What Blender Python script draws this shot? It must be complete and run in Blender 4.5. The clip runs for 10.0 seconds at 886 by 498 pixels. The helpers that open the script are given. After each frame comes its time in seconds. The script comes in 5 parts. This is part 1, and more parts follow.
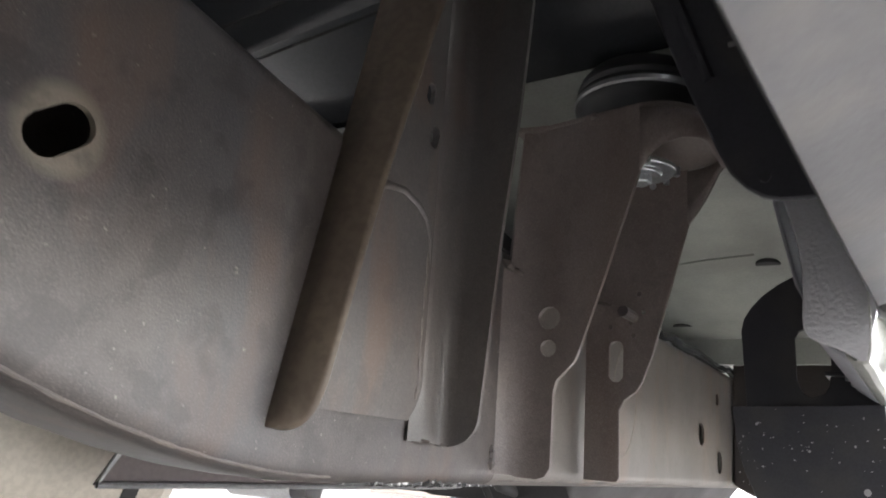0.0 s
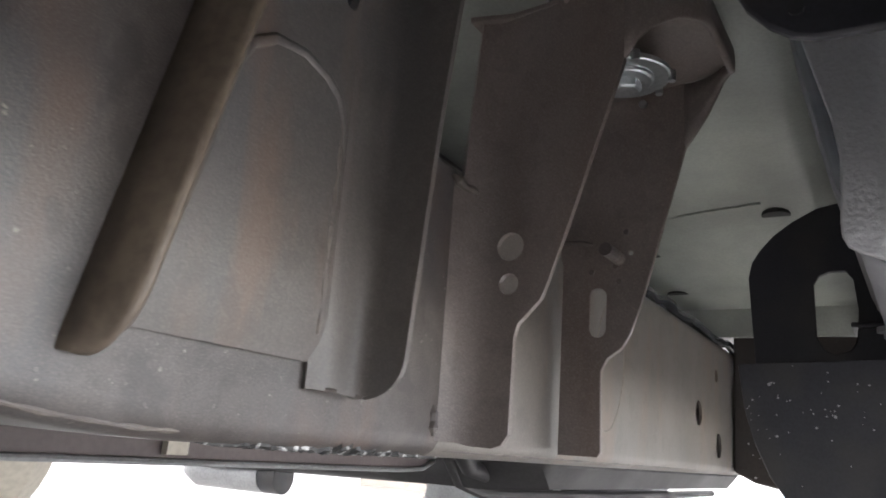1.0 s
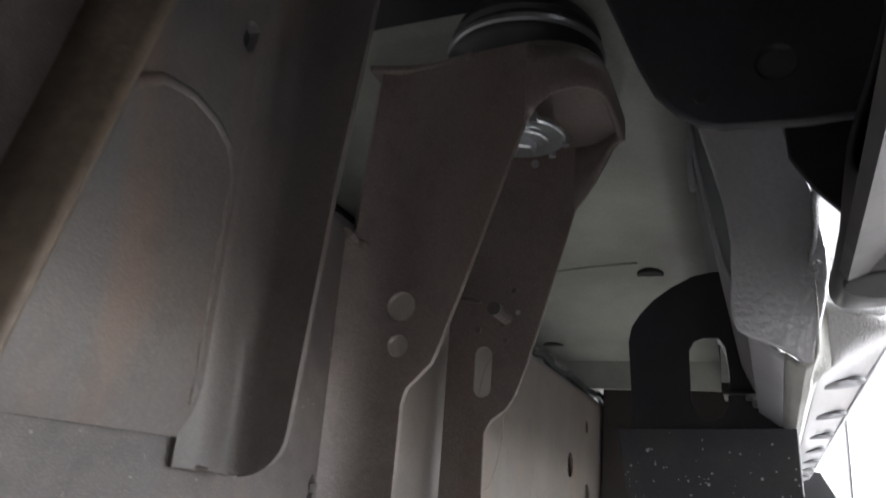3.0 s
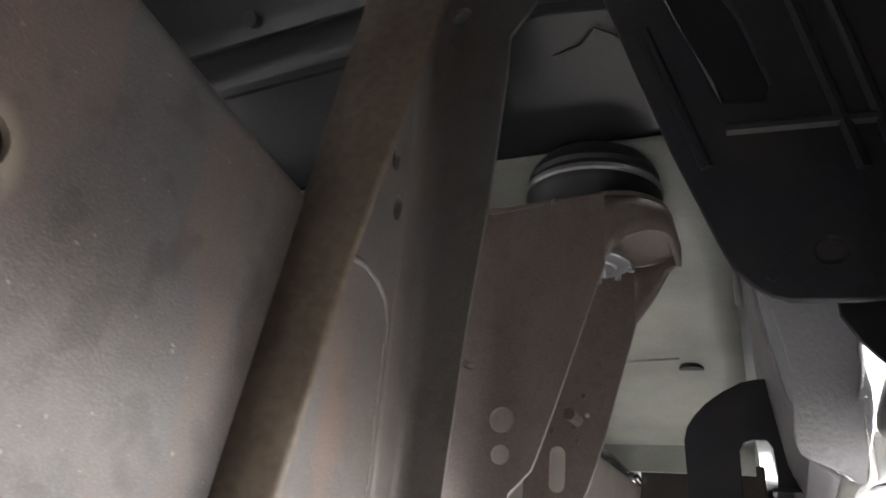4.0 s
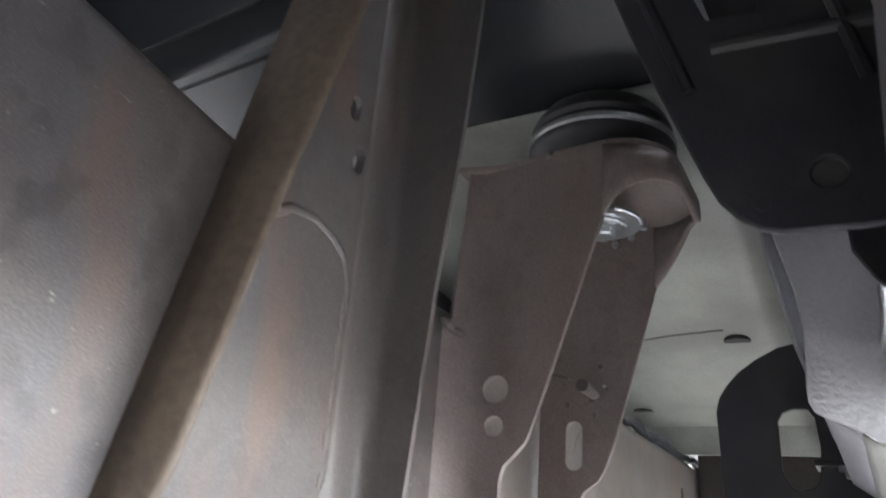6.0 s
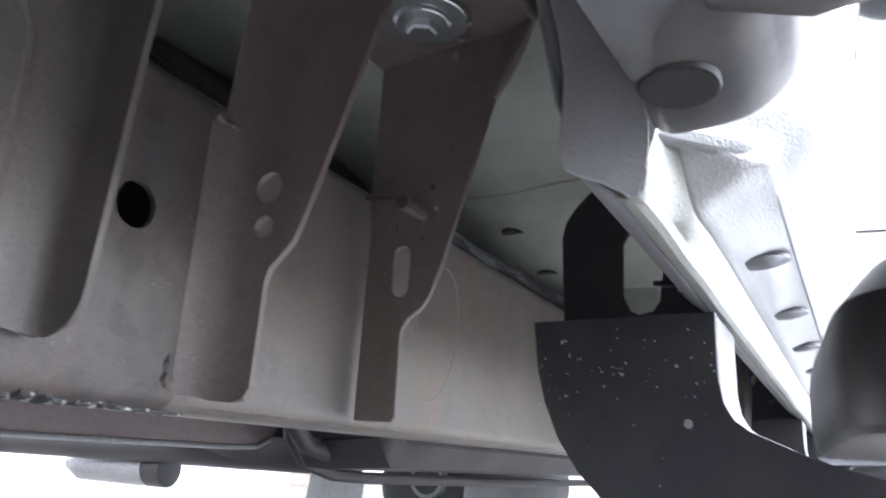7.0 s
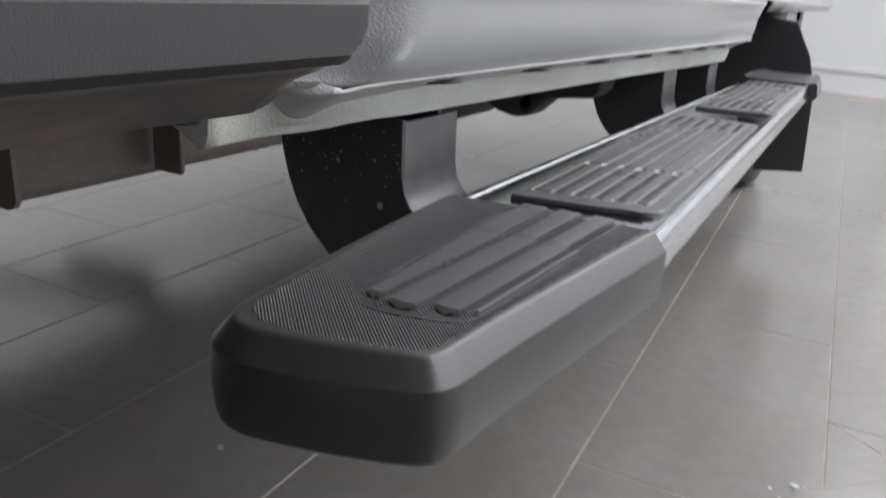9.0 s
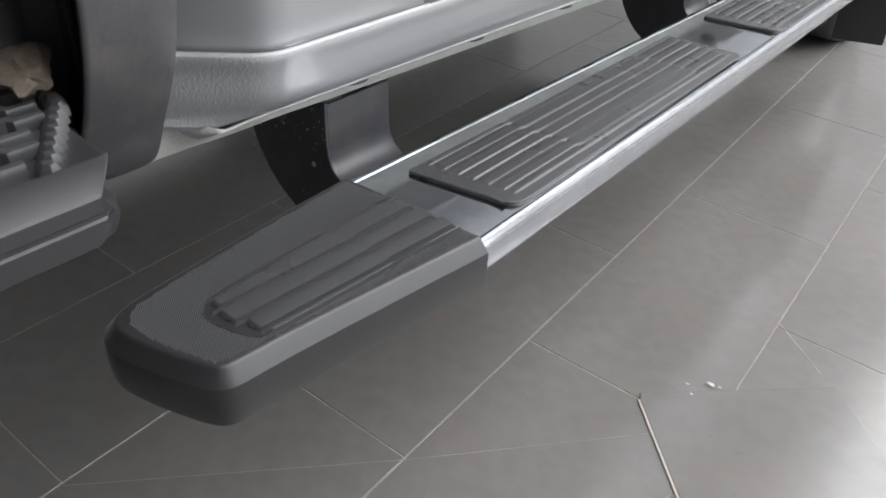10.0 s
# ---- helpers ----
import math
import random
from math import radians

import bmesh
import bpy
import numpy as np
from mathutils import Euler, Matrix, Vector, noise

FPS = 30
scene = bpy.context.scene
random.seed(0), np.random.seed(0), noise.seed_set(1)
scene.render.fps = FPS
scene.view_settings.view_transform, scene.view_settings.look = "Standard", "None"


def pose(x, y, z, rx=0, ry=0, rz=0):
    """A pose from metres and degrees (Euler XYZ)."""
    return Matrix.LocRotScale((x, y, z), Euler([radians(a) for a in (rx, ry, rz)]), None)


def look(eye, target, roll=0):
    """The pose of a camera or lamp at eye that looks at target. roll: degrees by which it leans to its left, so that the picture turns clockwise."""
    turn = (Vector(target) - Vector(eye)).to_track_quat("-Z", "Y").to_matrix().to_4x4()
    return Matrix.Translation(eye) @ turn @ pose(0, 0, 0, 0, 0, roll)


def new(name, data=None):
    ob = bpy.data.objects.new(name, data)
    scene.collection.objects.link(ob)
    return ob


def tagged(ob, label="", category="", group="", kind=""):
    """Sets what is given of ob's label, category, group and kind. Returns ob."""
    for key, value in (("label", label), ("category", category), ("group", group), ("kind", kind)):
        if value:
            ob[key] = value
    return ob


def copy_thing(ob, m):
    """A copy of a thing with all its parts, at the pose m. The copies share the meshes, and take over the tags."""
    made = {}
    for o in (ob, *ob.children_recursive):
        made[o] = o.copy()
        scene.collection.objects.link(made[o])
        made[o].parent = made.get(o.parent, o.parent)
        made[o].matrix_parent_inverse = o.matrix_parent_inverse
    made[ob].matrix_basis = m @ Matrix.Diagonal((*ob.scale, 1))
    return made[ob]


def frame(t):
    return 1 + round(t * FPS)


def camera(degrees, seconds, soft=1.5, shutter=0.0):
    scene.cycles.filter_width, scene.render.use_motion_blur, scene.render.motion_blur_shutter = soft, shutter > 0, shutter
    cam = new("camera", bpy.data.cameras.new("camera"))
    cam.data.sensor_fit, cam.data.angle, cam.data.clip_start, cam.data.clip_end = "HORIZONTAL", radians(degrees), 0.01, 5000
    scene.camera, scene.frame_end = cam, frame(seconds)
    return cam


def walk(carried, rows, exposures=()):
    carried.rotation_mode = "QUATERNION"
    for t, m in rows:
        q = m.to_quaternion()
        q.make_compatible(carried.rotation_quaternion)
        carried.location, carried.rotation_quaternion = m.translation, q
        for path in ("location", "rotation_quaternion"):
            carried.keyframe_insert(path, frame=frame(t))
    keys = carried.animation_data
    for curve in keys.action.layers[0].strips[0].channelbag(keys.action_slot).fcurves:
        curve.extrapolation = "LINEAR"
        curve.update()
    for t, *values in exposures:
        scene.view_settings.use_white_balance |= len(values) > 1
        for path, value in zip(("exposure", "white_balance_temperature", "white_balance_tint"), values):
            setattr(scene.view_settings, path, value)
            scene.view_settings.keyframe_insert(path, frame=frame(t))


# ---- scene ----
cam = camera(60.4, 10.0, soft=1.7, shutter=0.3)
PATH = [
    (0, (0.031, 0.054, 0.447), (-1.018, 1.677, 0.963), 4.4),
    (0.5, (0.0, 0.128, 0.429), (-1.045, 1.755, 0.938), 4.3),
    (1, (-0.008, 0.199, 0.429), (-1.048, 1.83, 0.938), 4.4),
    (1.5, (-0.01, 0.273, 0.415), (-1.017, 1.922, 0.928), 4.2),
    (2, (-0.023, 0.331, 0.403), (-0.957, 2.02, 0.924), 4.2),
    (2.5, (-0.019, 0.284, 0.429), (-0.832, 2.029, 0.971), 4.3),
    (3, (-0.026, 0.207, 0.45), (-0.768, 1.959, 1.065), 4.5),
    (3.2, (-0.033, 0.182, 0.454), (-0.763, 1.924, 1.111), 4.6),
    (4.3, (-0.051, 0.059, 0.463), (-0.846, 1.722, 1.239), 5.2),
    (4.5, (-0.05, 0.047, 0.467), (-0.887, 1.69, 1.241), 5.2),
    (5, (-0.042, 0.054, 0.483), (-0.95, 1.661, 1.253), 5.1),
    (5.2, (-0.035, 0.064, 0.487), (-0.956, 1.665, 1.253), 5.0),
    (6.5, (0.024, 0.232, 0.423), (-0.909, 1.869, 1.094), 4.3),
    (6.8, (0.055, 0.273, 0.412), (-0.872, 1.946, 0.998), 4.1),
    (7, (0.074, 0.296, 0.411), (-0.842, 1.995, 0.933), 4.0),
    (7.2, (0.092, 0.313, 0.42), (-0.831, 2.024, 0.888), 4.1),
    (7.5, (0.111, 0.336, 0.448), (-0.794, 2.078, 0.832), 3.9),
    (7.7, (0.124, 0.343, 0.469), (-0.776, 2.1, 0.792), 3.6),
    (8, (0.143, 0.348, 0.5), (-0.756, 2.122, 0.715), 3.3),
    (8.2, (0.166, 0.353, 0.527), (-0.749, 2.129, 0.608), 4.0),
    (8.5, (0.197, 0.369, 0.556), (-0.713, 2.146, 0.425), 4.3),
    (8.8, (0.266, 0.339, 0.592), (-0.642, 2.06, 0.115), 3.3),
    (9, (0.314, 0.306, 0.619), (-0.573, 1.971, -0.045), 3.9),
    (9.3, (0.372, 0.291, 0.681), (-0.525, 1.807, -0.268), 3.6),
    (9.5, (0.408, 0.304, 0.717), (-0.505, 1.738, -0.336), 4.2),
    (9.7, (0.457, 0.333, 0.77), (-0.498, 1.686, -0.352), 4.3),
    (10, (0.503, 0.358, 0.833), (-0.482, 1.649, -0.335), 4.2),
]
EXPOSURES = [(0, 2.05, 6500, 11), (1.0, 2.03, 6400, 11), (1.5, 2.08, 6300, 11), (2.0, 1.9, 6300, 12), (3.0, 1.5, 6400, 12), (4.5, 2.85, 6700, 12), (5.0, 2.75, 6700, 12), (5.2, 2.75, 6600, 12), (6.5, 2.95, 6000, 12),
             (7.0, 1.95, 5900, 12), (7.5, 0.3, 6200, 11), (8.0, -0.1, 6300, 11), (8.5, -0.1, 6300, 11), (9.0, -0.28, 6400, 11), (9.5, -0.18, 6400, 10), (10, -0.25, 6400, 10)]
walk(cam, [(t, look(eye, target, roll)) for t, eye, target, roll in PATH], EXPOSURES)

# ---- world, large lights ----
world = bpy.data.worlds.new("world")
scene.world = world
world.use_nodes = True
sky = world.node_tree.nodes.new("ShaderNodeTexSky")
sky.sky_type, sky.sun_disc = "NISHITA", False
sky.sun_elevation, sky.sun_rotation = radians(50), radians(70)
world.node_tree.links.new(sky.outputs[0], world.node_tree.nodes["Background"].inputs[0])
world.node_tree.nodes["Background"].inputs[1].default_value = 0.12


def area_lamp(name, eye, target, sx, sy, watts, colour):
    """An area lamp, out of view, in a window's opening or under the ceiling."""
    data = bpy.data.lights.new(name, "AREA")
    data.shape, data.size, data.size_y, data.energy, data.color = "RECTANGLE", sx, sy, watts, colour
    ob = new(name, data)
    ob.matrix_world = look(eye, target)
    return ob


DAY = (1.0, 1.0, 1.0)
area_lamp("daylight_east", (4.95, 3.0, 1.5), (0, 3.0, 1.1), 5.0, 2.6, 100, DAY)
area_lamp("ceiling_panel", (2.7, 3.3, 3.18), (2.7, 3.301, 0), 4.2, 5.8, 620, DAY)
area_lamp("ceiling_panel", (-3.2, 1.0, 3.18), (-3.2, 1.001, 0), 2.2, 9.0, 330, DAY)
# weak fill lamp added to lift the faces turned towards the front
area_lamp("fill_south", (-0.5, -4.95, 1.5), (-0.5, 0, 1.2), 1.3, 2.6, 20, DAY)


# ---- materials ----
def material(name, base, rough=0.5, metal=0.0, dark=None, scale=8.0, amount=0.5, fine=120.0, fine_amount=0.25,
             bump=0.0, bump_scale=300.0, coat=0.0, sheen=0.0, stain=None, stain_scale=2.5, stain_amount=0.5, rough_var=0.12, piece=0.0, spec=0.5, streak=1.0, speck=None, speck_scale=160.0, speck_at=0.68, where=None, spot=None, stain2=None, grain=None):
    """A surface with a base colour, a second tone in clouds, a fine grain, stains with an edge of their own, and a relief."""
    m = bpy.data.materials.new(name)
    m.use_nodes = True
    nt = m.node_tree
    n, l = nt.nodes, nt.links
    b = n["Principled BSDF"]
    b.inputs["Metallic"].default_value = metal
    b.inputs["Specular IOR Level"].default_value = spec
    b.inputs["Coat Weight"].default_value = coat
    b.inputs["Sheen Weight"].default_value, b.inputs["Sheen Roughness"].default_value = sheen, 0.35
    b.inputs["Coat Roughness"].default_value = 0.08
    co = n.new("ShaderNodeTexCoord").outputs["Object"]

    def cloud(s, detail, lo, hi, squash=1.0):
        t = n.new("ShaderNodeTexNoise")
        t.inputs["Scale"].default_value, t.inputs["Detail"].default_value = s, detail
        mp = n.new("ShaderNodeMapping")
        mp.inputs["Scale"].default_value = (1, 1, squash)
        l.new(co, mp.inputs["Vector"])
        l.new(mp.outputs[0], t.inputs["Vector"])
        r = n.new("ShaderNodeMapRange")
        r.inputs[1].default_value, r.inputs[2].default_value = lo, hi
        l.new(t.outputs["Fac"], r.inputs[0])
        return r.outputs[0], t.outputs["Fac"]

    def mix(fac, amt, a, c, mode="MIX"):
        x = n.new("ShaderNodeMix")
        x.data_type, x.blend_type = "RGBA", mode
        k = n.new("ShaderNodeMath")
        k.operation = "MULTIPLY"
        k.inputs[1].default_value = amt
        l.new(fac, k.inputs[0])
        l.new(k.outputs[0], x.inputs[0])
        for i, v in ((6, a), (7, c)):
            if isinstance(v, tuple):
                x.inputs[i].default_value = (*v, 1)
            else:
                l.new(v, x.inputs[i])
        return x.outputs[2]

    dark = dark or tuple(v * 0.7 for v in base)
    big, big_raw = cloud(scale, 5, 0.35, 0.65)
    col = mix(big, amount, base, dark)
    small, small_raw = cloud(fine, 3, 0.4, 0.62)
    col = mix(small, fine_amount, col, tuple(v * 0.55 for v in dark))
    if stain:
        st, _ = cloud(stain_scale, 7, 0.46, 0.66, streak)
        col = mix(st, stain_amount, col, stain)
    if stain2:
        st, _ = cloud(stain_scale * 1.7 + 3, 6, 0.52, 0.68, streak)
        col = mix(st, 0.7, col, stain2)
    if speck:
        sp, _ = cloud(speck_scale, 4, speck_at, speck_at + 0.06)
        col = mix(sp, 0.8, col, speck)
    if spot:  # a pale ring of dust round a hole: its centre, inner and outer reach, colour
        dv = n.new("ShaderNodeVectorMath")
        dv.operation = "DISTANCE"
        dv.inputs[1].default_value = spot[0]
        l.new(co, dv.inputs[0])
        rr = n.new("ShaderNodeMapRange")
        for i, v in enumerate((spot[1], spot[2], 1.0, 0.0)):
            rr.inputs[i + 1].default_value = v
        l.new(dv.outputs["Value"], rr.inputs[0])
        col = mix(rr.outputs[0], 0.75, col, spot[3])
    if grain:  # fine pale dust and small worn blotches
        gr, _ = cloud(grain[0], 2, 0.46, 0.72)
        col = mix(gr, grain[1], col, tuple(min(1, v * 1.75) for v in base))
        bl, _ = cloud(grain[2], 8, 0.56, 0.62)
        col = mix(bl, grain[3], col, tuple(v * 0.7 for v in dark))
    if piece:
        inf = n.new("ShaderNodeObjectInfo").outputs["Random"]
        col = mix(inf, piece, col, tuple(v * 0.8 for v in dark))
    l.new(col, b.inputs["Base Color"])
    r = n.new("ShaderNodeMapRange")
    r.inputs[3].default_value, r.inputs[4].default_value = max(0.02, rough - rough_var), min(1, rough + rough_var)
    l.new(big_raw, r.inputs[0])
    l.new(r.outputs[0], b.inputs["Roughness"])
    if bump:
        t = n.new("ShaderNodeTexNoise")
        t.inputs["Scale"].default_value, t.inputs["Detail"].default_value = bump_scale, 3
        l.new(co, t.inputs["Vector"])
        bp = n.new("ShaderNodeBump")
        bp.inputs["Strength"].default_value, bp.inputs["Distance"].default_value = min(1, bump), 0.002
        l.new(t.outputs["Fac"], bp.inputs["Height"])
        if where:  # the coat's reach along the body: full up to the first length, none past the second
            sep = n.new("ShaderNodeSeparateXYZ")
            l.new(co, sep.inputs[0])
            reach = n.new("ShaderNodeMapRange")
            for i, v in enumerate((where[0], where[1], bump, where[2])):
                reach.inputs[i + 1].default_value = v
            l.new(sep.outputs[1], reach.inputs[0])
            l.new(reach.outputs[0], bp.inputs["Strength"])
        l.new(bp.outputs[0], b.inputs["Normal"])
    return m


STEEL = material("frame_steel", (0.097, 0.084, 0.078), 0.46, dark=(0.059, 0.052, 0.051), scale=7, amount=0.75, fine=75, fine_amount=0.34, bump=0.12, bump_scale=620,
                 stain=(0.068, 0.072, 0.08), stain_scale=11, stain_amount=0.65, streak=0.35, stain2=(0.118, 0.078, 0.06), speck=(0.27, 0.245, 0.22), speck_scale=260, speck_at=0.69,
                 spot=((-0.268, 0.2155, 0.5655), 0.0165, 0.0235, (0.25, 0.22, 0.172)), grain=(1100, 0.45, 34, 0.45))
# Same frame steel, paler for the rear rail; STEEL's tone holds the front's shade.
PALE = material("pale_frame_steel", (0.178, 0.159, 0.142), 0.46, dark=(0.13, 0.116, 0.105), scale=8, amount=0.6, fine=420, fine_amount=0.18, bump=0.1, bump_scale=620,
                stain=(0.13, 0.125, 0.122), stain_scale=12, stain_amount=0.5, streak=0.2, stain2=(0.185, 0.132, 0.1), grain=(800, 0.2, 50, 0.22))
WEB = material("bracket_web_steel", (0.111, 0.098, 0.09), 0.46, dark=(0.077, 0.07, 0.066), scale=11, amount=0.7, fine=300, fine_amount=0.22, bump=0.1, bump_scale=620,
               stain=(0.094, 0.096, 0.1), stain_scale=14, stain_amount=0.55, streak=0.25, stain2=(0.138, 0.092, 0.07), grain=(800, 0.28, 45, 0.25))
STRAP = material("brown_steel", (0.155, 0.122, 0.09), 0.55, dark=(0.07, 0.05, 0.042), scale=14, amount=0.6, fine=160, fine_amount=0.3, bump=0.15, bump_scale=260)
BRACKET = material("bracket_steel", (0.195, 0.167, 0.154), 0.44, dark=(0.125, 0.105, 0.098), scale=11, amount=0.6, fine=420, fine_amount=0.2, bump=0.2, bump_scale=700,
                   stain=(0.125, 0.088, 0.07), stain_scale=20, stain_amount=0.5, streak=0.16, grain=(900, 0.3, 60, 0.2))
WELD = material("weld", (0.15, 0.127, 0.108), 0.5, dark=(0.09, 0.08, 0.08), scale=40, amount=0.8, fine=300, bump=0.5, bump_scale=220)
SEALANT = material("sealant", (0.03, 0.03, 0.03), 0.5, dark=(0.02, 0.02, 0.02), scale=60, fine=200, bump=0.6, bump_scale=160, speck=(0.6, 0.6, 0.6), speck_scale=130, speck_at=0.55)
BLACK = material("black_paint", (0.036, 0.036, 0.044), 0.4, dark=(0.024, 0.024, 0.029), scale=12, fine=500, fine_amount=0.3, bump=0.06, bump_scale=500,
                 stain=(0.06, 0.056, 0.05), stain_scale=22, stain_amount=0.5)
PLASTIC = material("black_plastic", (0.028, 0.028, 0.031), 0.42, dark=(0.033, 0.033, 0.035), scale=20, fine=700, fine_amount=0.25, bump=0.15, bump_scale=1400)
LINER = material("liner_plastic", (0.066, 0.065, 0.07), 0.42, dark=(0.048, 0.047, 0.051), scale=9, amount=0.6, fine=200, fine_amount=0.2, bump=0.06, bump_scale=260,
                 stain=(0.13, 0.115, 0.1), stain_scale=26, stain_amount=0.4)
DUSTY = material("dusty_plastic", (0.096, 0.086, 0.083), 0.6, dark=(0.085, 0.078, 0.076), scale=13, amount=0.85, fine=60, fine_amount=0.32, bump=0.1, bump_scale=110,
                 stain=(0.22, 0.175, 0.14), stain_scale=16, stain_amount=0.6, stain2=(0.075, 0.07, 0.072))
PAINT = material("silver_paint", (0.345, 0.352, 0.365), 0.36, metal=0.4, dark=(0.31, 0.315, 0.325), scale=3, amount=0.3, fine=900, fine_amount=0.08, coat=0.6, rough_var=0.04)
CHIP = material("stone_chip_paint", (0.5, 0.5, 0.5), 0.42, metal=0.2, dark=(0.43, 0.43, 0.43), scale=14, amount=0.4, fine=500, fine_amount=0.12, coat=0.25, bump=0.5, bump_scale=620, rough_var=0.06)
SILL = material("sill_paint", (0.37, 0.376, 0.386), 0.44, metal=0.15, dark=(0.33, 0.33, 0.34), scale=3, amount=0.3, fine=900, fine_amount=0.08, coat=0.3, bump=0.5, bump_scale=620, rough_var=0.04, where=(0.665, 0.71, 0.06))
# Paler than SILL: the light on this end is put into the colour.
INNER_END = material("lit_end_paint", (0.62, 0.62, 0.64), 0.38, metal=0.45, dark=(0.46, 0.46, 0.48), scale=10, fine=400, fine_amount=0.1, bump=0.42, bump_scale=340)
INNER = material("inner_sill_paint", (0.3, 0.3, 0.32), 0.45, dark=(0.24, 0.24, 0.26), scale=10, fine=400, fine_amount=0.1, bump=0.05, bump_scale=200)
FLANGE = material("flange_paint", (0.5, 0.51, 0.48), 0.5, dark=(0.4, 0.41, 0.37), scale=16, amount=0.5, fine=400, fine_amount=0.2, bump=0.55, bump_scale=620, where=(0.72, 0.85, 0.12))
PAN = material("floor_pan_paint", (0.4, 0.42, 0.37), 0.42, dark=(0.26, 0.28, 0.27), scale=5, amount=0.7, fine=300, fine_amount=0.15, bump=0.06, bump_scale=120,
               stain=(0.14, 0.14, 0.13), stain_scale=6, stain_amount=0.5)
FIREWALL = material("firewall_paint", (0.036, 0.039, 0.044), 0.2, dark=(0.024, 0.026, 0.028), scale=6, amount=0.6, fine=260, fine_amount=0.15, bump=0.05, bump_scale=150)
RUBBER = material("rubber", (0.02, 0.02, 0.02), 0.6, dark=(0.05, 0.05, 0.05), scale=40, fine=300)
ZINC = material("zinc", (0.6, 0.63, 0.65), 0.32, metal=0.9, dark=(0.4, 0.43, 0.45), scale=40, amount=0.6, fine=300, fine_amount=0.25, bump=0.15, bump_scale=300)
CHROME = material("polished_steel", (0.6, 0.62, 0.655), 0.1, metal=1.0, dark=(0.5, 0.52, 0.56), scale=7, amount=0.4, fine=200, fine_amount=0.08, rough_var=0.06, stain=(0.78, 0.8, 0.83), stain_scale=45, stain_amount=0.35)
PAD = material("step_rubber", (0.052, 0.052, 0.054), 0.3, sheen=0.18, dark=(0.044, 0.044, 0.046), scale=15, fine=600, fine_amount=0.25, bump=0.05, bump_scale=1200)
CAP = material("cap_plastic", (0.026, 0.026, 0.0275), 0.36, dark=(0.021, 0.021, 0.022), spec=0.5, sheen=0.12, scale=15, fine=900, fine_amount=0.25, bump=0.04, bump_scale=1600)
# CAP's plastic made paler: the light on the cap's top is in it.
GRIP = material("lit_grain_plastic", (0.07, 0.07, 0.073), 0.45, dark=(0.058, 0.058, 0.06), scale=15, fine=900, fine_amount=0.2, sheen=0.35)
TILE = material("floor_tile", (0.18, 0.173, 0.167), 0.19, spec=0.65, dark=(0.14, 0.133, 0.127), scale=3.5, amount=0.7, fine=34, fine_amount=0.15, bump=0.012, bump_scale=20, piece=0.22, rough_var=0.06,
                stain=(0.19, 0.168, 0.155), stain_scale=7, stain_amount=0.35, speck=(0.12, 0.105, 0.1), speck_scale=45, speck_at=0.71)
GROUT = material("grout", (0.3, 0.265, 0.235), 0.8, dark=(0.16, 0.135, 0.12), scale=20, fine=200)
CARD = material("tile_edge", (0.46, 0.4, 0.36), 0.7, dark=(0.42, 0.37, 0.33), scale=30)
WALL = material("wall_paint", (0.54, 0.54, 0.545), 0.6, dark=(0.51, 0.51, 0.515), scale=1.5, amount=0.4, fine=200, fine_amount=0.02, bump=0.03, bump_scale=80)
SKIRT = material("skirting_tile", (0.32, 0.28, 0.25), 0.3, dark=(0.26, 0.23, 0.2), scale=5)
DOOR = material("door_paint", (0.45, 0.455, 0.465), 0.4, dark=(0.43, 0.435, 0.445), scale=2, fine=300, fine_amount=0.03)
PURPLE = material("skid_steel", (0.13, 0.1, 0.1), 0.5, dark=(0.09, 0.075, 0.078), scale=7, amount=0.6, fine=200, bump=0.05)
BEAM = material("beam_paint", (0.06, 0.058, 0.06), 0.5, dark=(0.035, 0.033, 0.035), scale=9, amount=0.6, fine=200)
ALU = material("exhaust_steel", (0.4, 0.41, 0.42), 0.4, metal=0.7, dark=(0.25, 0.25, 0.25), scale=14, amount=0.6, fine=200)
BEIGE = material("cream_paint", (0.6, 0.56, 0.48), 0.5, dark=(0.5, 0.46, 0.39), scale=12, fine=200)
RUST = material("rusty_steel", (0.042, 0.038, 0.036), 0.7, dark=(0.06, 0.048, 0.042), scale=20, amount=0.7, fine=150, bump=0.3, bump_scale=150)
MUD = material("dried_mud", (0.19, 0.155, 0.12), 0.9, dark=(0.11, 0.09, 0.07), scale=60, amount=0.7, fine=260, fine_amount=0.4, bump=0.8, bump_scale=160)
EMBOSS = material("pale_emboss", (0.27, 0.245, 0.21), 0.8, dark=(0.2, 0.18, 0.16), scale=60)
SPECK = material("dried_splash", (0.45, 0.45, 0.45), 0.7)


# ---- builders ----
def thing(name, at, label, category, group="", kind=""):
    ob = new(name)
    ob.empty_display_size = 0.05
    ob.location = at
    return tagged(ob, label, category, group, kind)


def finish(ob, mat, bevel=0.0, solid=0.0, offset=0.0, segments=2):
    me = ob.data
    me.materials.append(mat)
    for p in me.polygons:
        p.use_smooth = True
    me.set_sharp_from_angle(angle=radians(32))
    if solid:
        s = ob.modifiers.new("solid", "SOLIDIFY")
        s.thickness, s.offset = solid, offset
    if bevel:
        s = ob.modifiers.new("bevel", "BEVEL")
        s.width, s.segments, s.limit_method, s.angle_limit = bevel, segments, "ANGLE", radians(35)
    return ob


